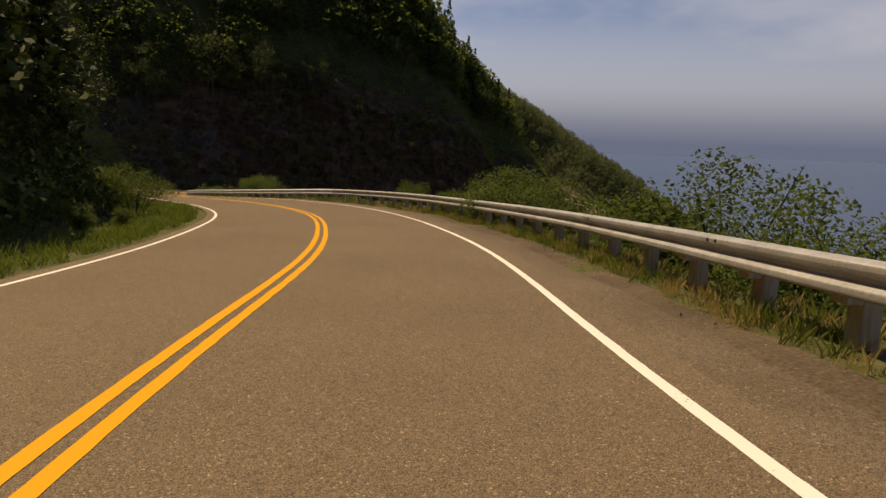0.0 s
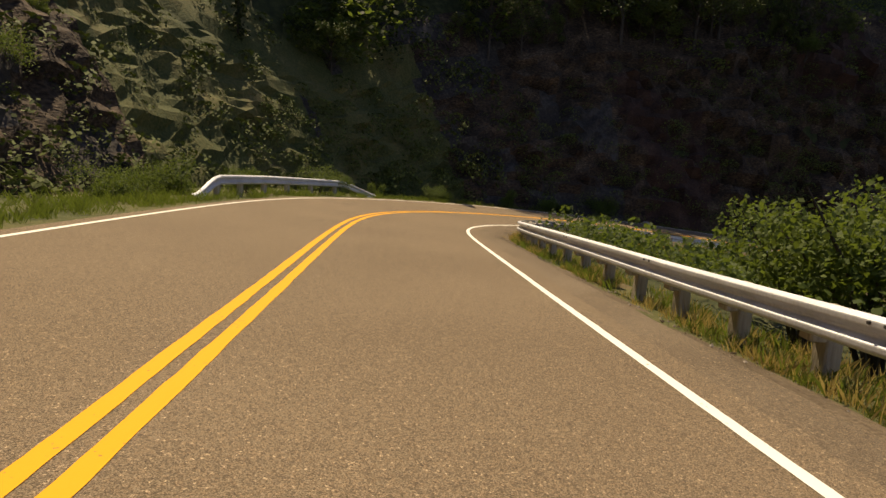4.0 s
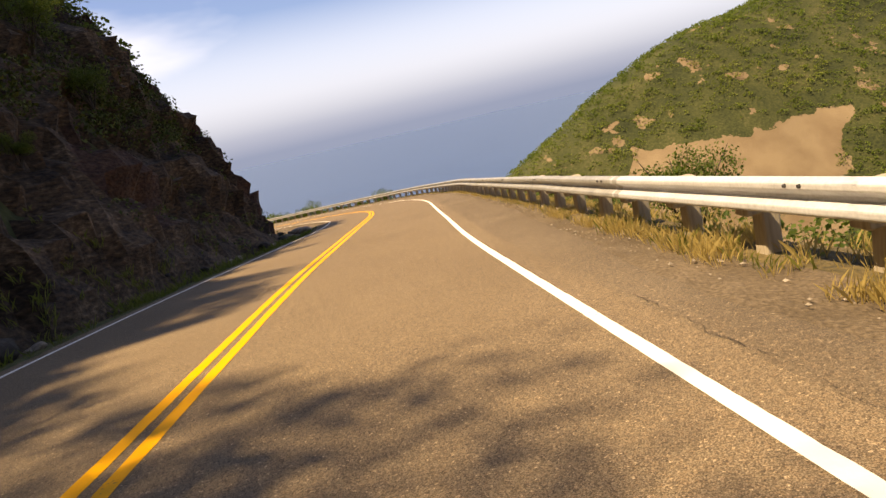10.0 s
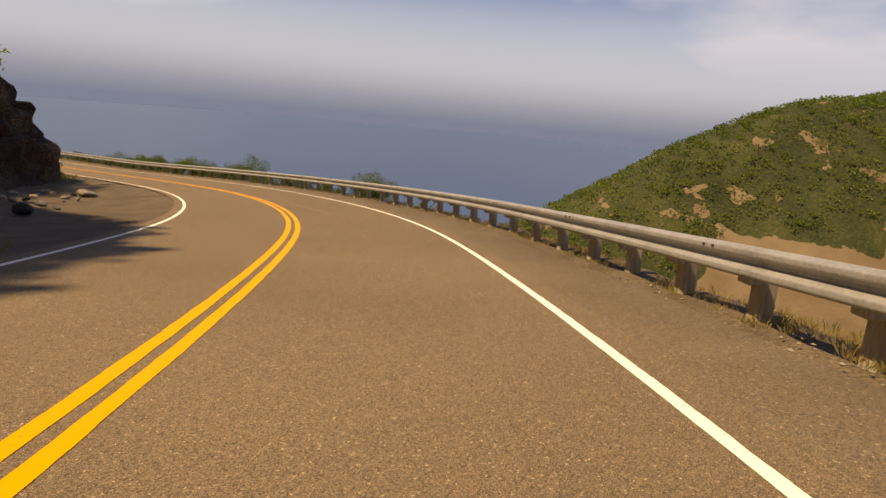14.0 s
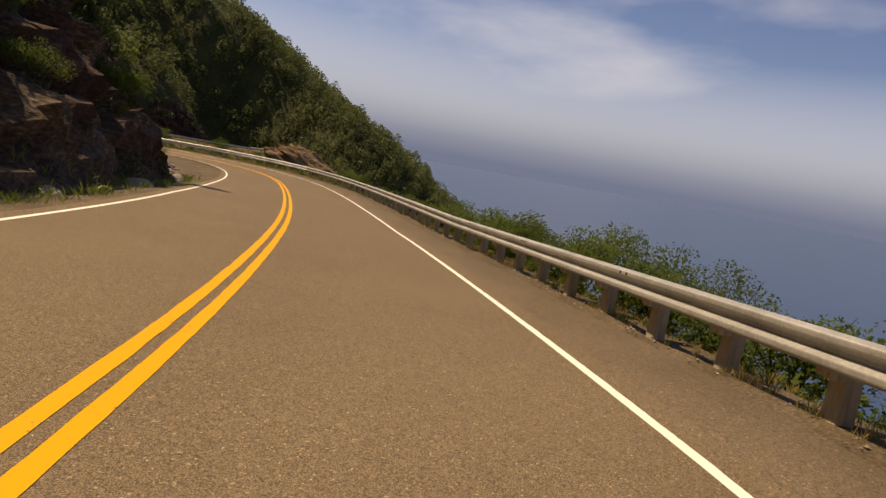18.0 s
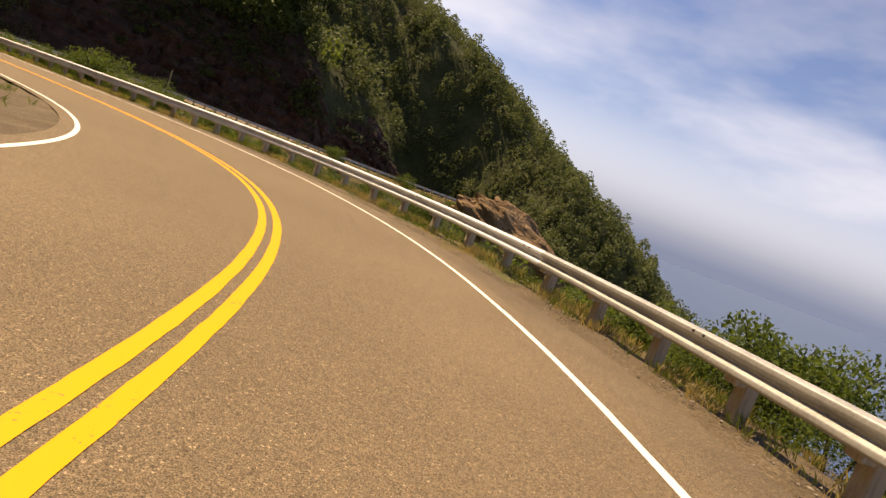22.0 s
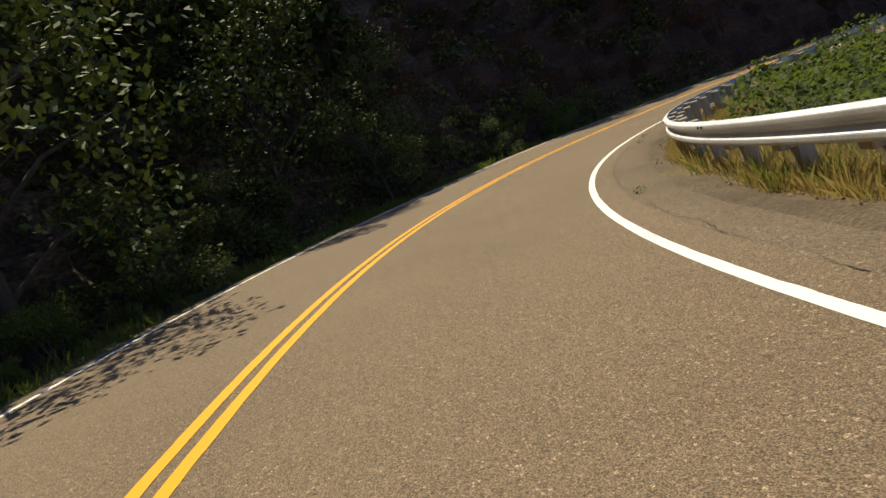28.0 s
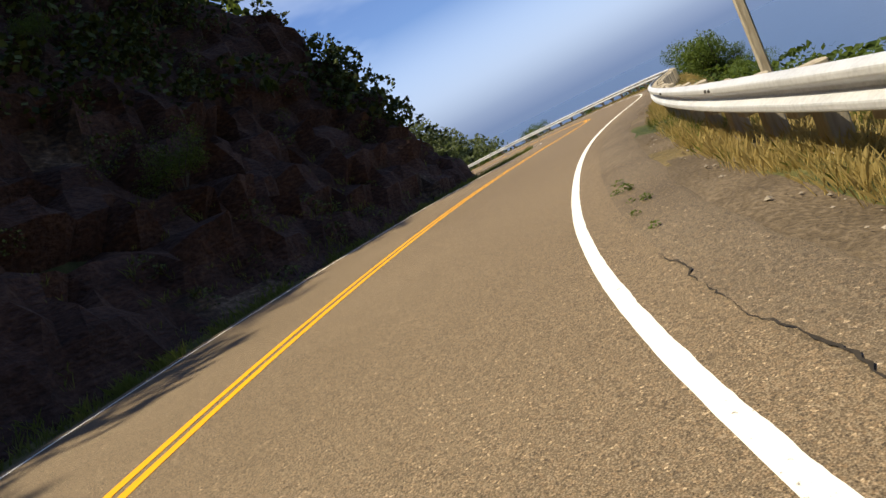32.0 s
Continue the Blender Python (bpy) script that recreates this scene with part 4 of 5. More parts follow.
def bush(seed, height, leaf=None, leaves=560, label="green leafy roadside bush beside the guard rail", name="bush"):
    r = np.random.RandomState(seed)
    base = new(name)
    tagged(base, label, "bush", "bushes beside the road")
    pieces, cen = [], []
    for i in range(9):
        ang, lean = r.rand() * 6.28, 0.15 + 0.5 * r.rand()
        top = height * (0.45 + 0.55 * r.rand())
        tip = np.array([math.cos(ang) * lean * height, math.sin(ang) * lean * height, top])
        pieces.append(tube([(0, 0, -0.3), tip * 0.5 + (0, 0, 0.1), tip], [0.03, 0.02, 0.006], 4))
        p = r.normal(size=(leaves, 3))
        p /= np.linalg.norm(p, axis=1)[:, None]
        p *= (height * 0.24 * (0.4 + 0.7 * r.rand(leaves)))[:, None] * np.array([1.1, 1.1, 0.9])
        cen.append(tip * (0.65 + 0.35 * r.rand()) + p)
    cen = np.concatenate(cen)
    cen[:, 2] = np.maximum(cen[:, 2], 0.03)
    part("stem", fast_mesh("stem", *join(pieces), [BARK]), base)
    part("foliage", fast_mesh("foliage", *leaf_quads(cen, 0.046 * height ** 0.5 * (0.7 + 0.7 * r.rand(len(cen))), seed + 1), [leaf or BUSH_LEAF]), base)
    return base


PARK = pose(-120, -95, 60)
trees = [broadleaf(11 + i, h) for i, h in enumerate((6.0, 7.0, 8.0, 6.5, 5.0))]
pines = [conifer(31 + i, h) for i, h in enumerate((7.0, 9.0, 6.0))]
bushes = [bush(51 + i, h) for i, h in enumerate((1.3, 1.7, 2.2, 1.0))]
prng = random.Random(21)


def plant(ob, x, y, z, scale, used=[]):
    m = Matrix.Translation((x, y, z)) @ Matrix.Rotation(prng.random() * 6.28, 4, "Z") @ Matrix.Diagonal((scale, scale, scale * prng.uniform(0.85, 1.15), 1))
    if ob.name not in used:
        used.append(ob.name)
        ob.matrix_basis = m
        return ob
    return copy_thing(ob, m)


# trees over the cuttings and in the wooded bends
for k in range(460):
    s = prng.uniform(-30, 345)
    wood = float(np.interp(s, [-30, 40, 60, 75, 84, 130, 140, 160, 192, 205, 240, 290, 305, 345], [1, 0.9, 0.9, 1, 0.8, 0.8, 1, 0.8, 0.9, 1, 1, 1, 0.9, 0.9]))
    if prng.random() > wood:
        continue
    q = float(cut_width(s)) + abs(prng.gauss(0, 9)) + 0.6
    if 206 < s < 345 or -30 < s < 36:
        q = float(np.interp(s, VERGE_S, VERGE)) + 1.2 + abs(prng.gauss(0, 8))
    if 203 < s < 232:
        q += 4.0
    if 98 < s < 192:
        q += 7.0
    if 283 < s:
        q += 9.0
    if s > 322:
        continue
    ll = float(lane_l(s))
    x, y, z = road_points(s, -(ll + q))
    if q > 22 and 200 < s < 240:
        continue
    near = float(nearest_road(np.array([x]), np.array([y]))[1][0])
    if near < ll + 1.6 or near < (ll + q) * 0.75:
        continue
    z = float(height_at(x, y)) - 0.2 if q > float(cut_width(s)) + 3 else float(road_points(s, 0)[2] + land_left(s, q)) - 0.25
    ob = prng.choice(trees) if prng.random() < 0.72 else prng.choice(pines)
    plant(ob, x, y, z, prng.uniform(0.6, 1.15) * (0.75 if 84 < s < 200 else 1.0))

# a row of trees and shrubs on the edge over the first cutting
edge_rng = random.Random(8)
for k in range(22):
    s = 78 + k * 1.15 + edge_rng.uniform(-0.5, 0.5)
    q = float(cut_width(s)) + edge_rng.uniform(0.2, 1.8)
    x, y, z = road_points(s, -(float(lane_l(s)) + q))
    big = float(np.interp(s, [78, 83, 85, 89, 92, 103], [0.6, 0.7, 1.18, 1.05, 0.7, 0.6])) * edge_rng.uniform(0.85, 1.15)
    plant(edge_rng.choice(trees), x, y, float(road_points(s, 0)[2] + land_left(s, q)) - 0.3, big)

# trees leaning over the shaded bend
for k in range(10):
    s = 270.0 + k * 1.9 + edge_rng.uniform(-0.5, 0.5)
    q = edge_rng.uniform(1.9, 3.2)
    x, y, z = road_points(s, -(float(lane_l(s)) + q))
    plant(edge_rng.choice(trees), x, y, float(road_points(s, 0)[2] + land_left(s, q)) - 0.3, edge_rng.uniform(0.85, 1.1) * (1.0 if s < 283 else 0.75))

# bushes behind the rail
BUSH_RUNS = ((1, 15, 18, 1.8, 4.6, 1.15), (15, 26, 9, 1.7, 3.8, 0.9), (26, 48, 9, 2.2, 4.6, 0.55), (88, 104, 4, 1.6, 3.0, 0.8), (104, 140, 6, 2.2, 4.0, 0.55), (152, 163, 9, 1.0, 2.4, 0.7), (162, 190, 40, 1.3, 2.2, 0.74), (187, 211, 30, 1.3, 2.3, 0.55), (206, 262, 44, 1.3, 3.6, 0.8), (268, 300, 10, 4.0, 8.5, 1.0), (56, 88, 10, 4.5, 10.0, 0.8), (322, 380, 26, 1.6, 4.0, 1.1))
for s0, s1, n, q0, q1, big in BUSH_RUNS:
    for k in range(n):
        s, q = prng.uniform(s0, s1), prng.uniform(q0, q1)
        o = float(rail_at(s)) + q
        x, y, z = road_points(s, o)
        if float(nearest_road(np.array([x]), np.array([y]))[1][0]) < 5.6:
            continue
        z = float(road_points(s, 5.0)[2] + land_right(s, q)) - 0.12
        plant(prng.choice(bushes), x, y, z, big * prng.uniform(0.65, 1.2))
for s, o, k, big in ((15.5, 7.0, 2, 1.1), (16.6, 7.4, 1, 1.0), (13.6, 7.2, 0, 0.9), (165.0, 6.8, 2, 0.62), (174.6, 6.7, 2, 0.7), (192.0, 7.0, 2, 0.6), (45.5, 7.3, 2, 0.95), (47.0, 7.0, 1, 1.1), (49.0, 7.4, 1, 0.9), (237.5, 7.0, 2, 0.85), (239.5, 7.2, 2, 1.0), (241.5, 7.0, 1, 1.2), (243.5, 7.1, 1, 0.9), (246.5, 6.8, 0, 1.0)):
    x, y, z = road_points(s, o)
    plant(bushes[k], x, y, float(road_points(s, 5.0)[2] + land_right(s, o - float(rail_at(s)))) - 0.1, big)
# bushes and weeds at the foot of the hill side
for k in range(70):
    s = prng.choice((prng.uniform(-20, 40), prng.uniform(56, 84), prng.uniform(205, 292), prng.uniform(238, 292)))
    q = float(np.interp(s, VERGE_S, VERGE)) * prng.uniform(0.55, 1.1)
    x, y, z = road_points(s, -(float(lane_l(s)) + max(1.3, q)))
    z = float(road_points(s, 0)[2] + land_left(s, max(1.3, q))) - 0.1
    plant(prng.choice(bushes), x, y, z, prng.uniform(0.45, 0.9))
for k in range(16):
    s = 258.5 + k * 0.9
    x, y, z = road_points(s, -(float(lane_l(s)) + 1.3 + 0.6 * prng.random()))
    plant(prng.choice(bushes), x, y, z - 0.15, prng.uniform(0.4, 0.65))
# scrub on ledges of the rock faces
for k in range(48):
    s = prng.choice((prng.uniform(80, 130), prng.uniform(160, 192), prng.uniform(296, 326), prng.uniform(54, 62)))
    f = prng.uniform(0.25, 1.05)
    q = float(np.interp(s, VERGE_S, VERGE)) + float(np.interp(s, CUT_S, CUT) / np.interp(s, CUT_S, STEEP)) * f
    x, y, z = road_points(s, -(float(lane_l(s)) + q - 0.25))
    plant(prng.choice(bushes), x, y, float(road_points(s, 0)[2] + land_left(s, q)) - 0.2, prng.uniform(0.45, 0.9))


# ---- far woods, scrub and grass ----
def scatter(name, spots, template, scales, material, label, category, seed):
    """Many small plants as one mesh."""
    r = np.random.RandomState(seed)
    tv, tf = template
    n = len(spots)
    a = r.rand(n) * 6.28
    c, s = np.cos(a)[:, None], np.sin(a)[:, None]
    v = np.empty((n, len(tv), 3))
    v[..., 0] = tv[None, :, 0] * c - tv[None, :, 1] * s
    v[..., 1] = tv[None, :, 0] * s + tv[None, :, 1] * c
    v[..., 2] = tv[None, :, 2] * r.uniform(0.75, 1.3, n)[:, None]
    v = v * np.asarray(scales)[:, None, None] + np.asarray(spots)[:, None, :]
    f = tf[None] + (np.arange(n) * len(tv))[:, None, None]
    ob = new(name, fast_mesh(name, v.reshape(-1, 3), f.reshape(-1, tf.shape[1]), [material]))
    return tagged(ob, label, category, kind="stuff")


def crown_template(seed, n, height, width, size, cone):
    r = np.random.RandomState(seed)
    k = r.rand(n) ** 0.8
    ang = r.rand(n) * 6.28
    if cone:
        rad = width * (1.02 - k) * (0.5 + 0.5 * r.rand(n))
        z = height * (0.08 + 0.92 * k)
    else:
        rad = width * np.sqrt(np.clip(1 - (2 * k - 0.9) ** 2, 0.05, 1)) * (0.6 + 0.45 * r.rand(n))
        z = height * (0.12 + 0.88 * k)
    cen = np.stack([np.cos(ang) * rad, np.sin(ang) * rad, z], -1)
    return leaf_quads(cen, size * (0.7 + 0.7 * r.rand(n)), seed + 1, 0.5, 0.7)


r = np.random.RandomState(77)
cand = np.stack([r.uniform(-150, 140, 9500), r.uniform(-30, 520, 9500)], -1)
cs, cd, co = nearest_road(cand[:, 0], cand[:, 1])
ch = height_at(cand[:, 0], cand[:, 1])
in_c = (cand[:, 0] > 76) & (cand[:, 1] < 190) & (cd > 30)
want = np.where(co < 0, cd > lane_l(cs) + cut_width(cs) + np.where(cs > 324, 3, 11), cd > 26) & ~in_c & (ch > SEA_Z + 3)
want &= r.rand(len(cand)) < np.where(cd < 60, 0.95, 0.8)
want &= ~((co > 0) & (cs < 130) & (cd < 60) & (r.rand(len(cand)) < 0.75))
want &= ~((co > 0) & (cs >= 130) & (cs < 300) & (cd < 52))
spots = np.concatenate([cand[want], ch[want][:, None] - 0.3], 1)
pick = np.where(spots[:, 1] > 285, 1.5, r.rand(len(spots))) + 0 * spots[:, 0]
far_hill = spots[:, 1] > 285
scatter("forest", spots[far_hill], crown_template(86, 124, 6.0, 2.2, 0.58, False), r.uniform(0.65, 1.25, far_hill.sum()), HAZED_LEAF, "green woods on the far headland, haze put into the leaf colour", "forest", 89)
more = np.stack([r.uniform(-90, 130, 3800), r.uniform(290, 430, 3800)], -1)
mh, md = height_at(more[:, 0], more[:, 1]), nearest_road(more[:, 0], more[:, 1])[1]
ok = (md > 24) & (mh > SEA_Z + 3)
scatter("forest", np.concatenate([more[ok], mh[ok][:, None] - 0.4], 1), crown_template(84, 72, 5.0, 2.1, 0.62, False), r.uniform(0.6, 1.2, ok.sum()), HAZED_LEAF, "young green growth among the woods on the far headland", "forest", 88)
for i, (lo, hi, args, mat, word) in enumerate(((0.0, 0.4, (81, 66, 6.0, 2.5, 0.85, False), LIT_LEAF, "broadleaf"), (0.4, 0.75, (83, 64, 5.0, 2.2, 0.78, False), LIT_LEAF, "broadleaf"), (0.75, 1.0, (85, 62, 8.0, 1.6, 0.72, True), NEEDLE, "spruce"))):
    m = (pick >= lo) & (pick < hi)
    scatter("forest", spots[m], crown_template(*args), r.uniform(0.65, 1.25, m.sum()), mat, "dense dark green " + word + " woods covering the steep hills", "forest", 90 + i)

# the wood's edge over the cuttings, finer in leaf
def wood_edge(n, ranges, q_of, template, scale, name, label, material, seed):
    rr = np.random.RandomState(seed)
    lo, hi = np.array(ranges).T
    k = rr.choice(len(lo), n, p=(hi - lo) / (hi - lo).sum())
    s = lo[k] + (hi - lo)[k] * rr.rand(n)
    q = q_of(rr, s)
    p = road_points(s, -(lane_l(s) + q))
    _, near, side = nearest_road(p[:, 0], p[:, 1])
    keep = (near > (lane_l(s) + q) * 0.85) & (near > lane_l(s) + 1.5) & (side < 0)
    p[:, 2] = np.where(q > cut_width(s) + 3, height_at(p[:, 0], p[:, 1]), np.interp(s, S_ALL, RZ) + land_left(s, q)) - 0.2
    scatter(name, p[keep], template, scale * rr.uniform(0.6, 1.3, keep.sum()), material, label, name, seed)


edge_q = lambda rr, s: np.where((s > 206) | (s < 36), np.interp(s, VERGE_S, VERGE) + 1.5 + np.interp(s, [203, 206, 230, 234, 282, 286, 310, 316], [0, 4, 4, 0, 0, 7.5, 9.5, 9.5]), cut_width(s) + np.interp(s, [86, 99, 188, 194], [0.8, 8, 8, 1])) + np.abs(rr.normal(0, 8, len(s)))
wood_edge(700, [(-30, 66), (200, 326)], edge_q, crown_template(201, 310, 5.5, 2.0, 0.35, False), 1.0, "forest", "dense dark broadleaf wood over the road cuttings", LEAF, 203)
# this stretch takes the leaf with sunlight put into its colour
wood_edge(470, [(70, 200)], edge_q, crown_template(201, 200, 5.5, 2.0, 0.44, False), 1.0, "forest", "green broadleaf wood over the rock cuttings, sunlit look put into its leaves", LIT_LEAF, 204)
wood_edge(420, [(-30, 66), (70, 326)], edge_q, crown_template(205, 170, 7.5, 1.5, 0.38, True), 1.0, "forest", "dark spruces among the woods over the road", NEEDLE, 207)
under_q = lambda rr, s: np.interp(s, VERGE_S, VERGE) * 0.85 + 0.4 + rr.rand(len(s)) ** 1.3 * 9
wood_edge(2000, [(-30, 38), (54, 80), (212, 296)], under_q, crown_template(209, 84, 1.1, 0.8, 0.17, False), 1.0, "undergrowth", "dark leafy undergrowth at the edge of the wood", LEAF, 211)
bank_q = lambda rr, s: cut_width(s) - 1.5 + rr.rand(len(s)) * 11
wood_edge(850, [(84, 192)], bank_q, crown_template(229, 80, 1.3, 1.0, 0.21, False), 1.0, "undergrowth", "dense shrubs on the slope above the cutting", LIT_LEAF, 231)
clad_q = lambda rr, s: np.interp(s, VERGE_S, VERGE) + (cut_width(s) - np.interp(s, VERGE_S, VERGE)) * (0.35 + 0.7 * rr.rand(len(s)))
wood_edge(320, [(94, 134)], clad_q, crown_template(233, 100, 0.9, 0.7, 0.12, False), 1.0, "undergrowth", "shrubs clinging to the rock face", LEAF, 235)
foot_q = lambda rr, s: np.interp(s, VERGE_S, VERGE) - 0.2 + rr.rand(len(s)) * 4
wood_edge(260, [(66, 98)], foot_q, crown_template(221, 150, 1.0, 0.8, 0.11, False), 0.9, "undergrowth", "dark weeds and shrubs at the foot of the rock", LEAF, 223)
low_q = lambda rr, s: np.interp(s, VERGE_S, VERGE) + 7.5 + rr.rand(len(s)) * 6
wood_edge(200, [(288, 326)], low_q, crown_template(217, 150, 4.0, 1.7, 0.45, False), 0.8, "forest", "young dark trees over the last cutting", LEAF, 219)
crest_q = lambda rr, s: cut_width(s) - 4.0 + rr.rand(len(s)) * 5
wood_edge(300, [(286, 329)], crest_q, crown_template(241, 70, 1.2, 0.9, 0.24, False), 1.0, "undergrowth", "dark shrubs along the edge of the last cutting", LEAF, 243)
ledge_q = lambda rr, s: np.interp(s, VERGE_S, VERGE) + (cut_width(s) - np.interp(s, VERGE_S, VERGE)) * rr.rand(len(s)) ** 0.7 - 0.3
wood_edge(440, [(54, 66), (80, 130), (160, 192), (296, 340)], ledge_q, crown_template(213, 100, 0.8, 0.5, 0.095, False), 0.9, "undergrowth", "clumps of weeds and ivy on the rock face", LEAF, 215)

# low scrub on the bare-topped eastern hill and on open slopes inside the bends
m = in_c & (ch > SEA_Z + 3)
extra = np.stack([r.uniform(74, 200, 12500), r.uniform(40, 170, 12500)], -1)
eh = height_at(extra[:, 0], extra[:, 1])
_, ed, eo = nearest_road(extra[:, 0], extra[:, 1])
_e3 = np.concatenate([extra, eh[:, None]], 1)
_lobe = vnoise(_e3 * (1, 1, 0), 7.0, 5)
soil = (eh < SOIL_TOP + 0.6 + 2.2 * _lobe) & (extra[:, 1] > SOIL_Y[0] + 2 * _lobe) & (extra[:, 1] < SOIL_Y[1] + 2 * _lobe)
rocky = vnoise(_e3, 6.5, 15) + 0.5 * vnoise(_e3, 2.5, 16)
keep = (ed > 30) & (eh > -55) & ~soil & (rocky < np.interp(extra[:, 1], [100, 140], [0.9, 0.5]))
sp = np.concatenate([extra, eh[:, None] - 0.2], 1)[keep]
tone = vnoise(sp * (1, 1, 0), 11.0, 8) + 0.6 * vnoise(sp * (1, 1, 0), 4.0, 9)
for pick, mat, word in ((tone > 0.0, SCRUB_LEAF, "yellow-green"), (tone <= 0.0, DARK_SCRUB_LEAF, "dark green")):
    scatter("scrub", sp[pick], crown_template(87, 20, 0.8, 1.1, 0.42, False), r.uniform(0.5, 1.1, pick.sum()), mat, "low " + word + " scrub on the sunlit eastern hill", "scrub", 95)
ss, qq = r.uniform(-10, 330, 3600), 1.4 + np.abs(r.normal(0, 7, 3600))
oo = rail_at(ss) + qq
P = road_points(ss, oo)
_, nd, no = nearest_road(P[:, 0], P[:, 1])
ok = (nd > 6.2) & (np.abs(nd - oo) < 1.5) & (r.rand(len(ss)) < np.interp(ss, [0, 50, 60, 95, 110, 140, 200, 260, 300, 320], [0.8, 0.8, 0.9, 0.7, 0.5, 0.5, 0.6, 0.9, 0.9, 0.6]))
P[:, 2] = np.where(qq < 3.2, np.interp(ss, S_ALL, RZ) + land_right(ss, qq) - 0.1, height_at(P[:, 0], P[:, 1]) - 0.1)
scatter("undergrowth", P[ok], crown_template(89, 96, 0.7, 0.65, 0.095, False), r.uniform(0.6, 1.35, ok.sum()), BUSH_LEAF, "lush green weeds and low growth behind the rail", "undergrowth", 97)


def tuft_template(seed, blades, height):
    rr = np.random.RandomState(seed)
    v, f = [], []
    for i in range(blades):
        a, lean, w = rr.rand() * 6.28, 0.1 + 0.75 * rr.rand() ** 1.5, 0.003 + 0.004 * rr.rand()
        h = height * (0.5 + 0.6 * rr.rand())
        b = np.array([rr.normal() * 0.09, rr.normal() * 0.09, -0.03])
        d, e = np.array([math.cos(a), math.sin(a), 0]), np.array([-math.sin(a), math.cos(a), 0])
        k = len(v)
        v += [b - e * w, b + e * w, b + d * lean * h * 0.4 + e * w * 0.7 + (0, 0, h * 0.6), b + d * lean * h + (0, 0, h)]
        f.append((k, k + 1, k + 2, k + 3))
    return np.array(v), np.array(f)


def grass(name, n, s_range, density, q_of, right, template, scale, material, label, seed):
    rr = np.random.RandomState(seed)
    s = rr.uniform(*s_range, n)
    q = q_of(rr, s)
    clump = vnoise(np.stack([s, q, 0 * s], -1), 0.9, seed) + 0.6 * vnoise(np.stack([s, q, 0 * s], -1), 0.35, seed + 1)
    keep = rr.rand(n) < np.interp(s, *density) * np.clip(0.65 + 0.9 * clump, 0.08, 1)
    s, q = s[keep], q[keep]
    if right:
        o = lane_r(s) + 0.84 + q
        h = land_right(s, o - rail_at(s)) + rail_drop(s) * smooth01(q, 0, 1.0) - 0.02
    else:
        o = -(lane_l(s) + 0.3 + q)
        h = land_left(s, q + 0.3) - 0.03
    pts = road_points(s, o, h)
    size = scale * rr.uniform(0.6, 1.5, len(pts)) * (np.interp(s, [50, 62, 92, 104, 205, 215, 254, 262, 300, 312], [1.0, 1.3, 1.3, 0.6, 0.55, 1.0, 1.0, 1.35, 1.0, 0.9]) if right else 1.0)
    return scatter(name, pts, template, size, material, label, "grass", seed)


R_Q = lambda rr, s: np.interp(s, [95, 106, 208, 216], [0.55, 0.85, 0.85, 0.55]) + np.abs(rr.normal(0.35, 0.65, len(s))) + 0.05
L_Q = lambda rr, s: np.abs(rr.normal(0.5, 1.2, len(s))) + 0.35
grass("dry_grass", 36000, (-20, 385), ([-20, 40, 55, 66, 128, 140, 200, 240, 255, 262, 330, 385], [0.3, 0.3, 0.5, 1, 0.7, 0.3, 0.3, 0.45, 0.6, 1.2, 1.2, 0.4]), R_Q, True, tuft_template(3, 13, 0.34), 0.5, DRY_GRASS, "dry yellow grass tufts under the guard rail", 101)
grass("grass", 21000, (-20, 385), ([-20, 40, 55, 66, 128, 140, 200, 240, 255, 262, 330, 385], [1, 1, 1, 0.35, 0.2, 0.25, 0.4, 0.9, 0.9, 0.3, 0.3, 0.6]), R_Q, True, tuft_template(4, 12, 0.34), 0.5, GRASS, "green grass tufts under the guard rail", 103)
grass("grass", 17000, (-20, 345), ([-20, 50, 75, 90, 128, 134, 165, 168, 192, 196, 218, 232, 243, 345], [1, 1, 1, 0.6, 0.4, 0, 0, 0.3, 0.3, 0, 0, 0.3, 1, 0.8]), L_Q, False, tuft_template(6, 10, 0.36), 0.6, GRASS, "green grass tufts along the hill side of the road", 105)

# ---- tan rock outcrop at the foot of the far hill ----
def rock_outcrop(x, y, z, size, seed):
    bm = bmesh.new()
    bmesh.ops.create_icosphere(bm, subdivisions=5, radius=1.0)
    for v in bm.verts:
        p = v.co * 1.4 + Vector((seed, 0, 0))
        n = noise.noise(p) * 0.25 + noise.noise(p * 2.7) * 0.16 + noise.cell(Vector((p.x * 3 + p.z, p.y * 3, p.z * 5))) * 0.05
        v.co = Vector((v.co.x * size[0], v.co.y * size[1], v.co.z * size[2])) * (1 + n)
    me = bpy.data.meshes.new("rock_outcrop")
    bm.to_mesh(me)
    bm.free()
    me.materials.append(TAN_ROCK)
    ob = new("rock_outcrop", me)
    ob.matrix_basis = pose(x, y, z, 0, 34, 10)
    tagged(ob, "bare tan rock outcrop at the foot of the wooded hill", "rock")


low = np.stack([r.uniform(-70, 90, 4200), r.uniform(225, 345, 4200)], -1)
lh, (ls, ld, lo) = height_at(low[:, 0], low[:, 1]), nearest_road(low[:, 0], low[:, 1])
ok = (ld > 12) & (ld < 76) & (lh > SEA_Z + 3) & ((ls > 318) | (lo > 0))
scatter("scrub", np.concatenate([low[ok], lh[ok][:, None] - 0.2], 1), crown_template(225, 36, 1.3, 1.3, 0.45, False), r.uniform(0.6, 1.1, ok.sum()), HAZED_LEAF, "low green scrub below the headland", "scrub", 227)
rock_outcrop(35.2, 250.6, -22.0, (8.6, 4.6, 4.3), 4)

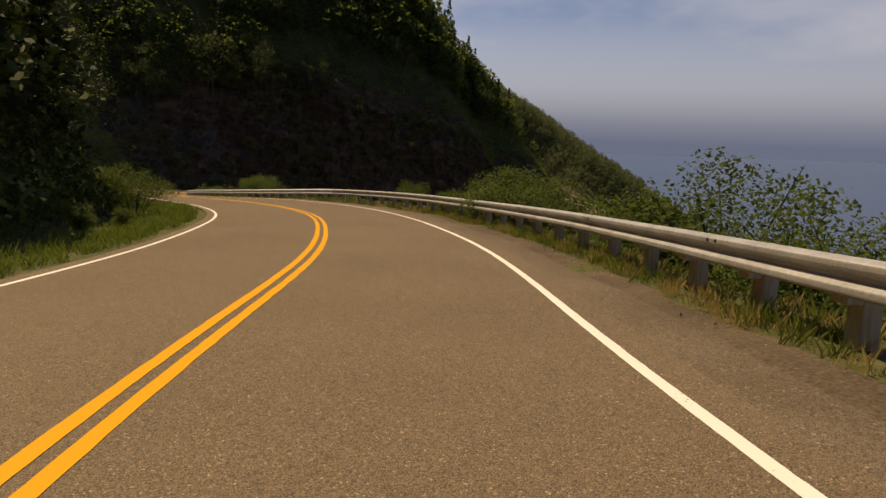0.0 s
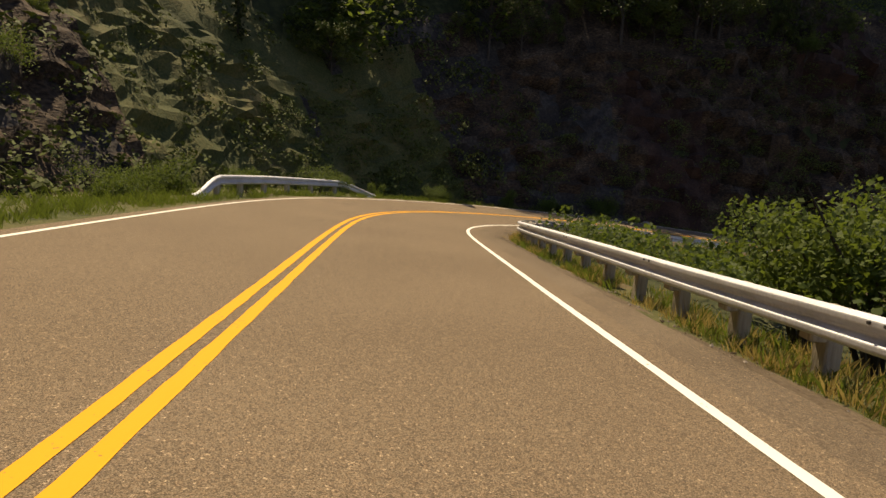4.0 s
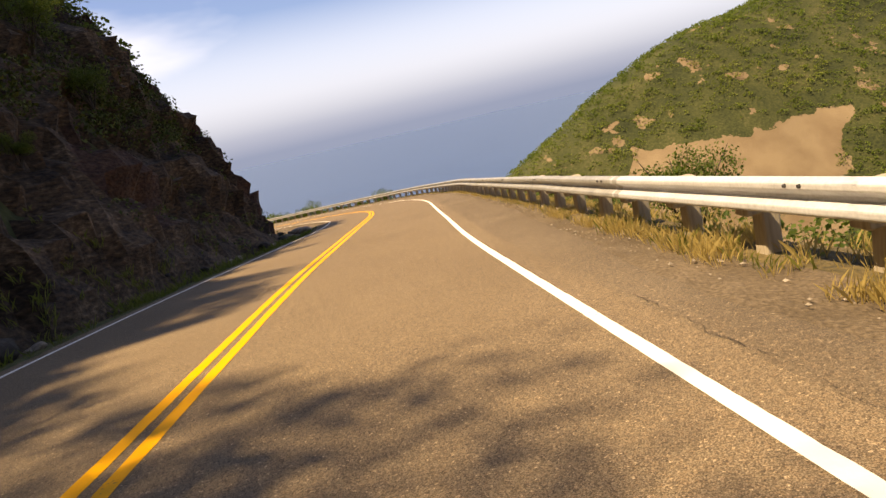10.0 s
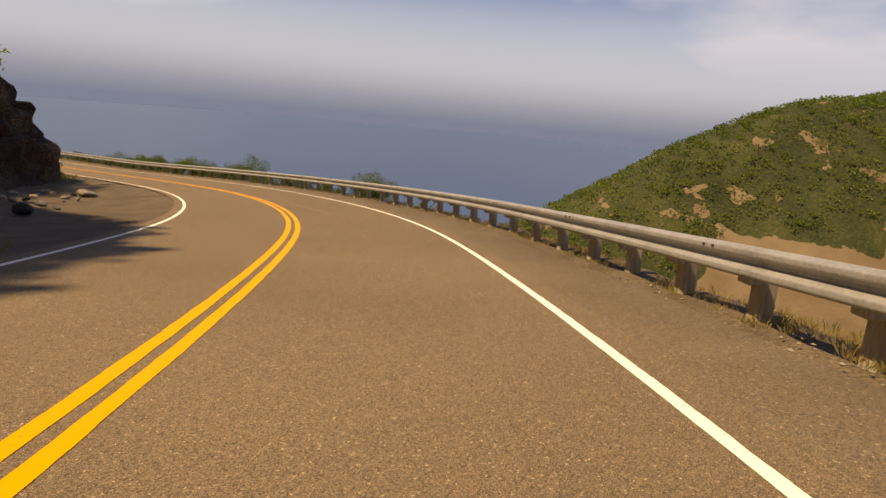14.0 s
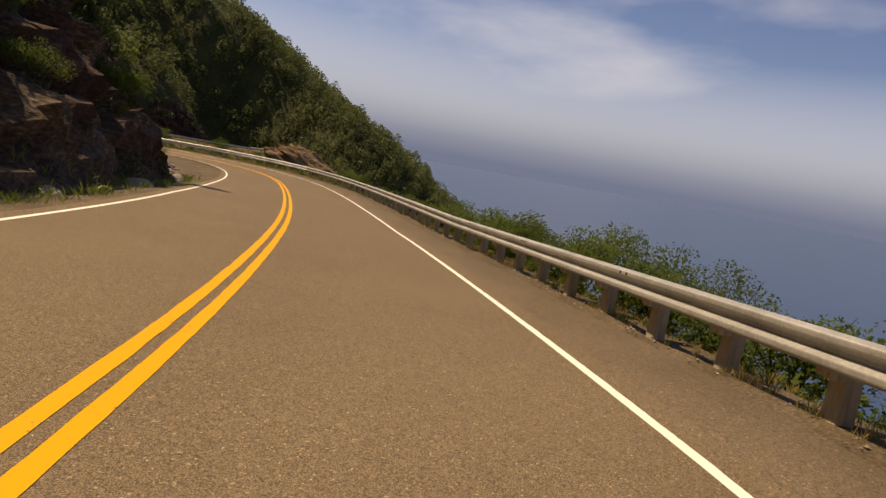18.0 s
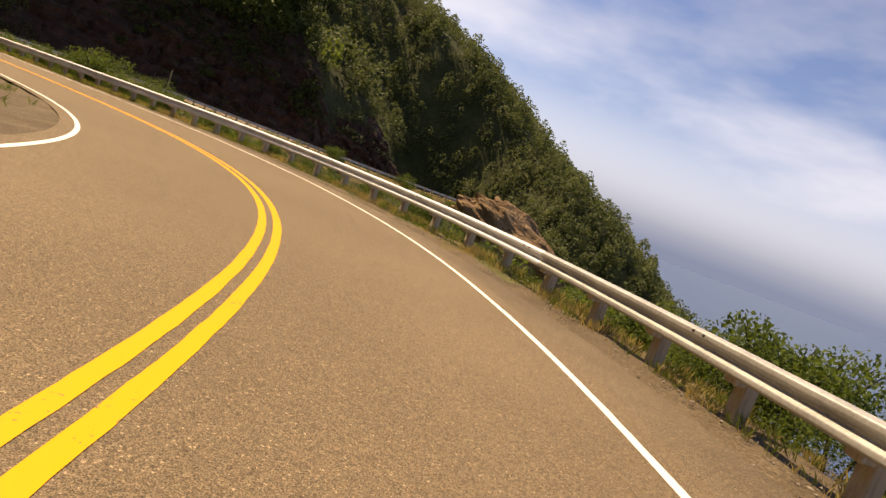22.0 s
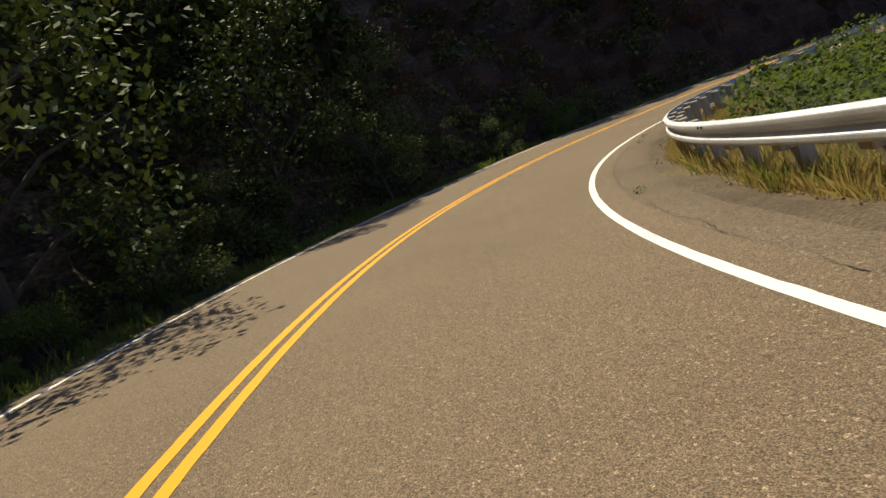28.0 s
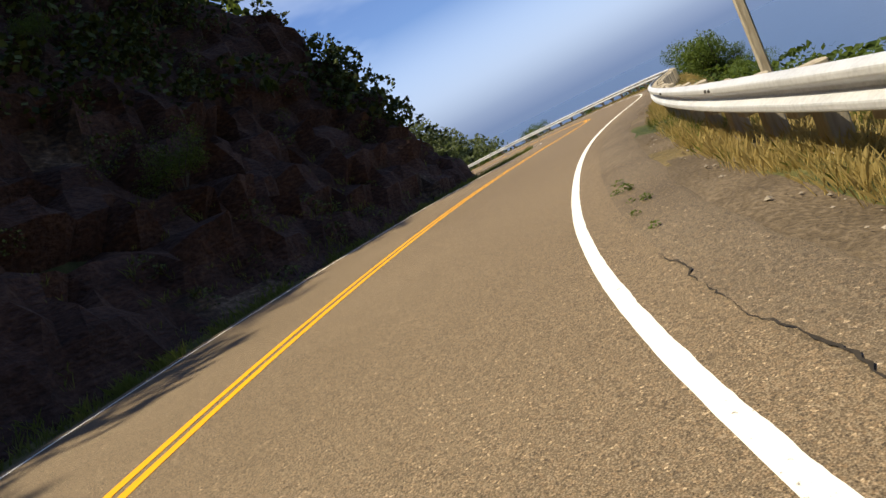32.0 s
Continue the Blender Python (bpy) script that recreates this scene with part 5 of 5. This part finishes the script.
# ---- loose stones on the gravel aprons ----
STONES = []
for i in range(5):
    bm = bmesh.new()
    bmesh.ops.create_icosphere(bm, subdivisions=2, radius=0.5)
    rr = random.Random(900 + i)
    sx, sy, sz = rr.uniform(0.8, 1.3), rr.uniform(0.6, 1.0), rr.uniform(0.45, 0.75)
    for v in bm.verts:
        n = noise.noise(v.co * 1.7 + Vector((i * 5, 0, 0))) * 0.35 + noise.cell(v.co * 2.1 + Vector((0, i * 3, 0))) * 0.12
        v.co = Vector((v.co.x * sx, v.co.y * sy, v.co.z * sz)) * (1 + n)
    me = bpy.data.meshes.new("stone")
    bm.to_mesh(me)
    bm.free()
    me.materials.append(GREY_ROCK if i == 2 else PALE_STONE)
    STONES.append(me)
for k in range(230):
    s = prng.choice((prng.gauss(150, 5), prng.gauss(206, 3.5), prng.gauss(206, 3.5), prng.uniform(80, 134), prng.uniform(167, 195)))
    vg = float(np.interp(s, VERGE_S, VERGE))
    q = vg * (prng.uniform(0.45, 1.05) if vg > 2.5 else prng.uniform(0.7, 1.1))
    size = prng.uniform(0.1, 0.34) if prng.random() < 0.85 else prng.uniform(0.4, 0.9)
    x, y, z = road_points(s, -(float(lane_l(s)) + q))
    z = float(road_points(s, 0)[2] + land_left(s, q)) + size * 0.1
    st = new("stone", prng.choice(STONES))
    st.matrix_basis = pose(x, y, z, prng.uniform(-15, 15), prng.uniform(-15, 15), prng.uniform(0, 360)) @ Matrix.Scale(size, 4)
    tagged(st, "rough fallen stone on the gravel below the rock face", "stone", "fallen stones below the rock")


# ---- loose chippings and weeds on the shoulders ----
def pebble_template(seed):
    rr = np.random.RandomState(seed)
    v = np.array([(1, 0, 0), (0, 1, 0), (-1, 0, 0), (0, -1, 0), (0, 0, 0.8), (0, 0, -0.6)], float) * rr.uniform(0.7, 1.25, (6, 1))
    f = np.array([(0, 1, 4), (1, 2, 4), (2, 3, 4), (3, 0, 4), (1, 0, 5), (2, 1, 5), (3, 2, 5), (0, 3, 5)])
    return v, f


for i, (n, s0, s1, mat, word) in enumerate(((3600, -20, 310, PALE_STONE, "pale"), (3000, -20, 310, GRAVEL, "brown"), (3400, 98, 216, PALE_STONE, "pale"))):
    rr = np.random.RandomState(700 + i)
    ps = rr.uniform(s0, s1, n)
    pq = 0.25 + np.abs(rr.normal(0.35, 0.4, n))
    po = lane_r(ps) + 0.84 + pq
    ph = land_right(ps, po - rail_at(ps)) + rail_drop(ps) * smooth01(pq, 0, 1.0) - 0.03 - 0.07 * (pq < 0.7) * np.interp(ps, [96, 104, 208, 216], [0, 1, 1, 0])
    size = 0.008 + 0.022 * rr.rand(n) ** 3
    scatter("gravel", road_points(ps, po, ph + size * 0.4), pebble_template(710 + i), size, mat, word + " loose chippings on the shoulder under the rail", "gravel", 720 + i)
rr = np.random.RandomState(741)
ws = np.concatenate([rr.normal(303.0, 1.2, 9), rr.normal(285, 5, 6), rr.normal(264, 2, 4)])
wo = lane_r(ws) + 0.55 + rr.normal(0, 0.1, len(ws))
scatter("weeds", road_points(ws, wo, -0.02), crown_template(743, 34, 0.08, 0.08, 0.03, False), rr.uniform(0.5, 1.2, len(ws)), BUSH_LEAF, "small green weeds growing out of the cracked shoulder", "weeds", 745)
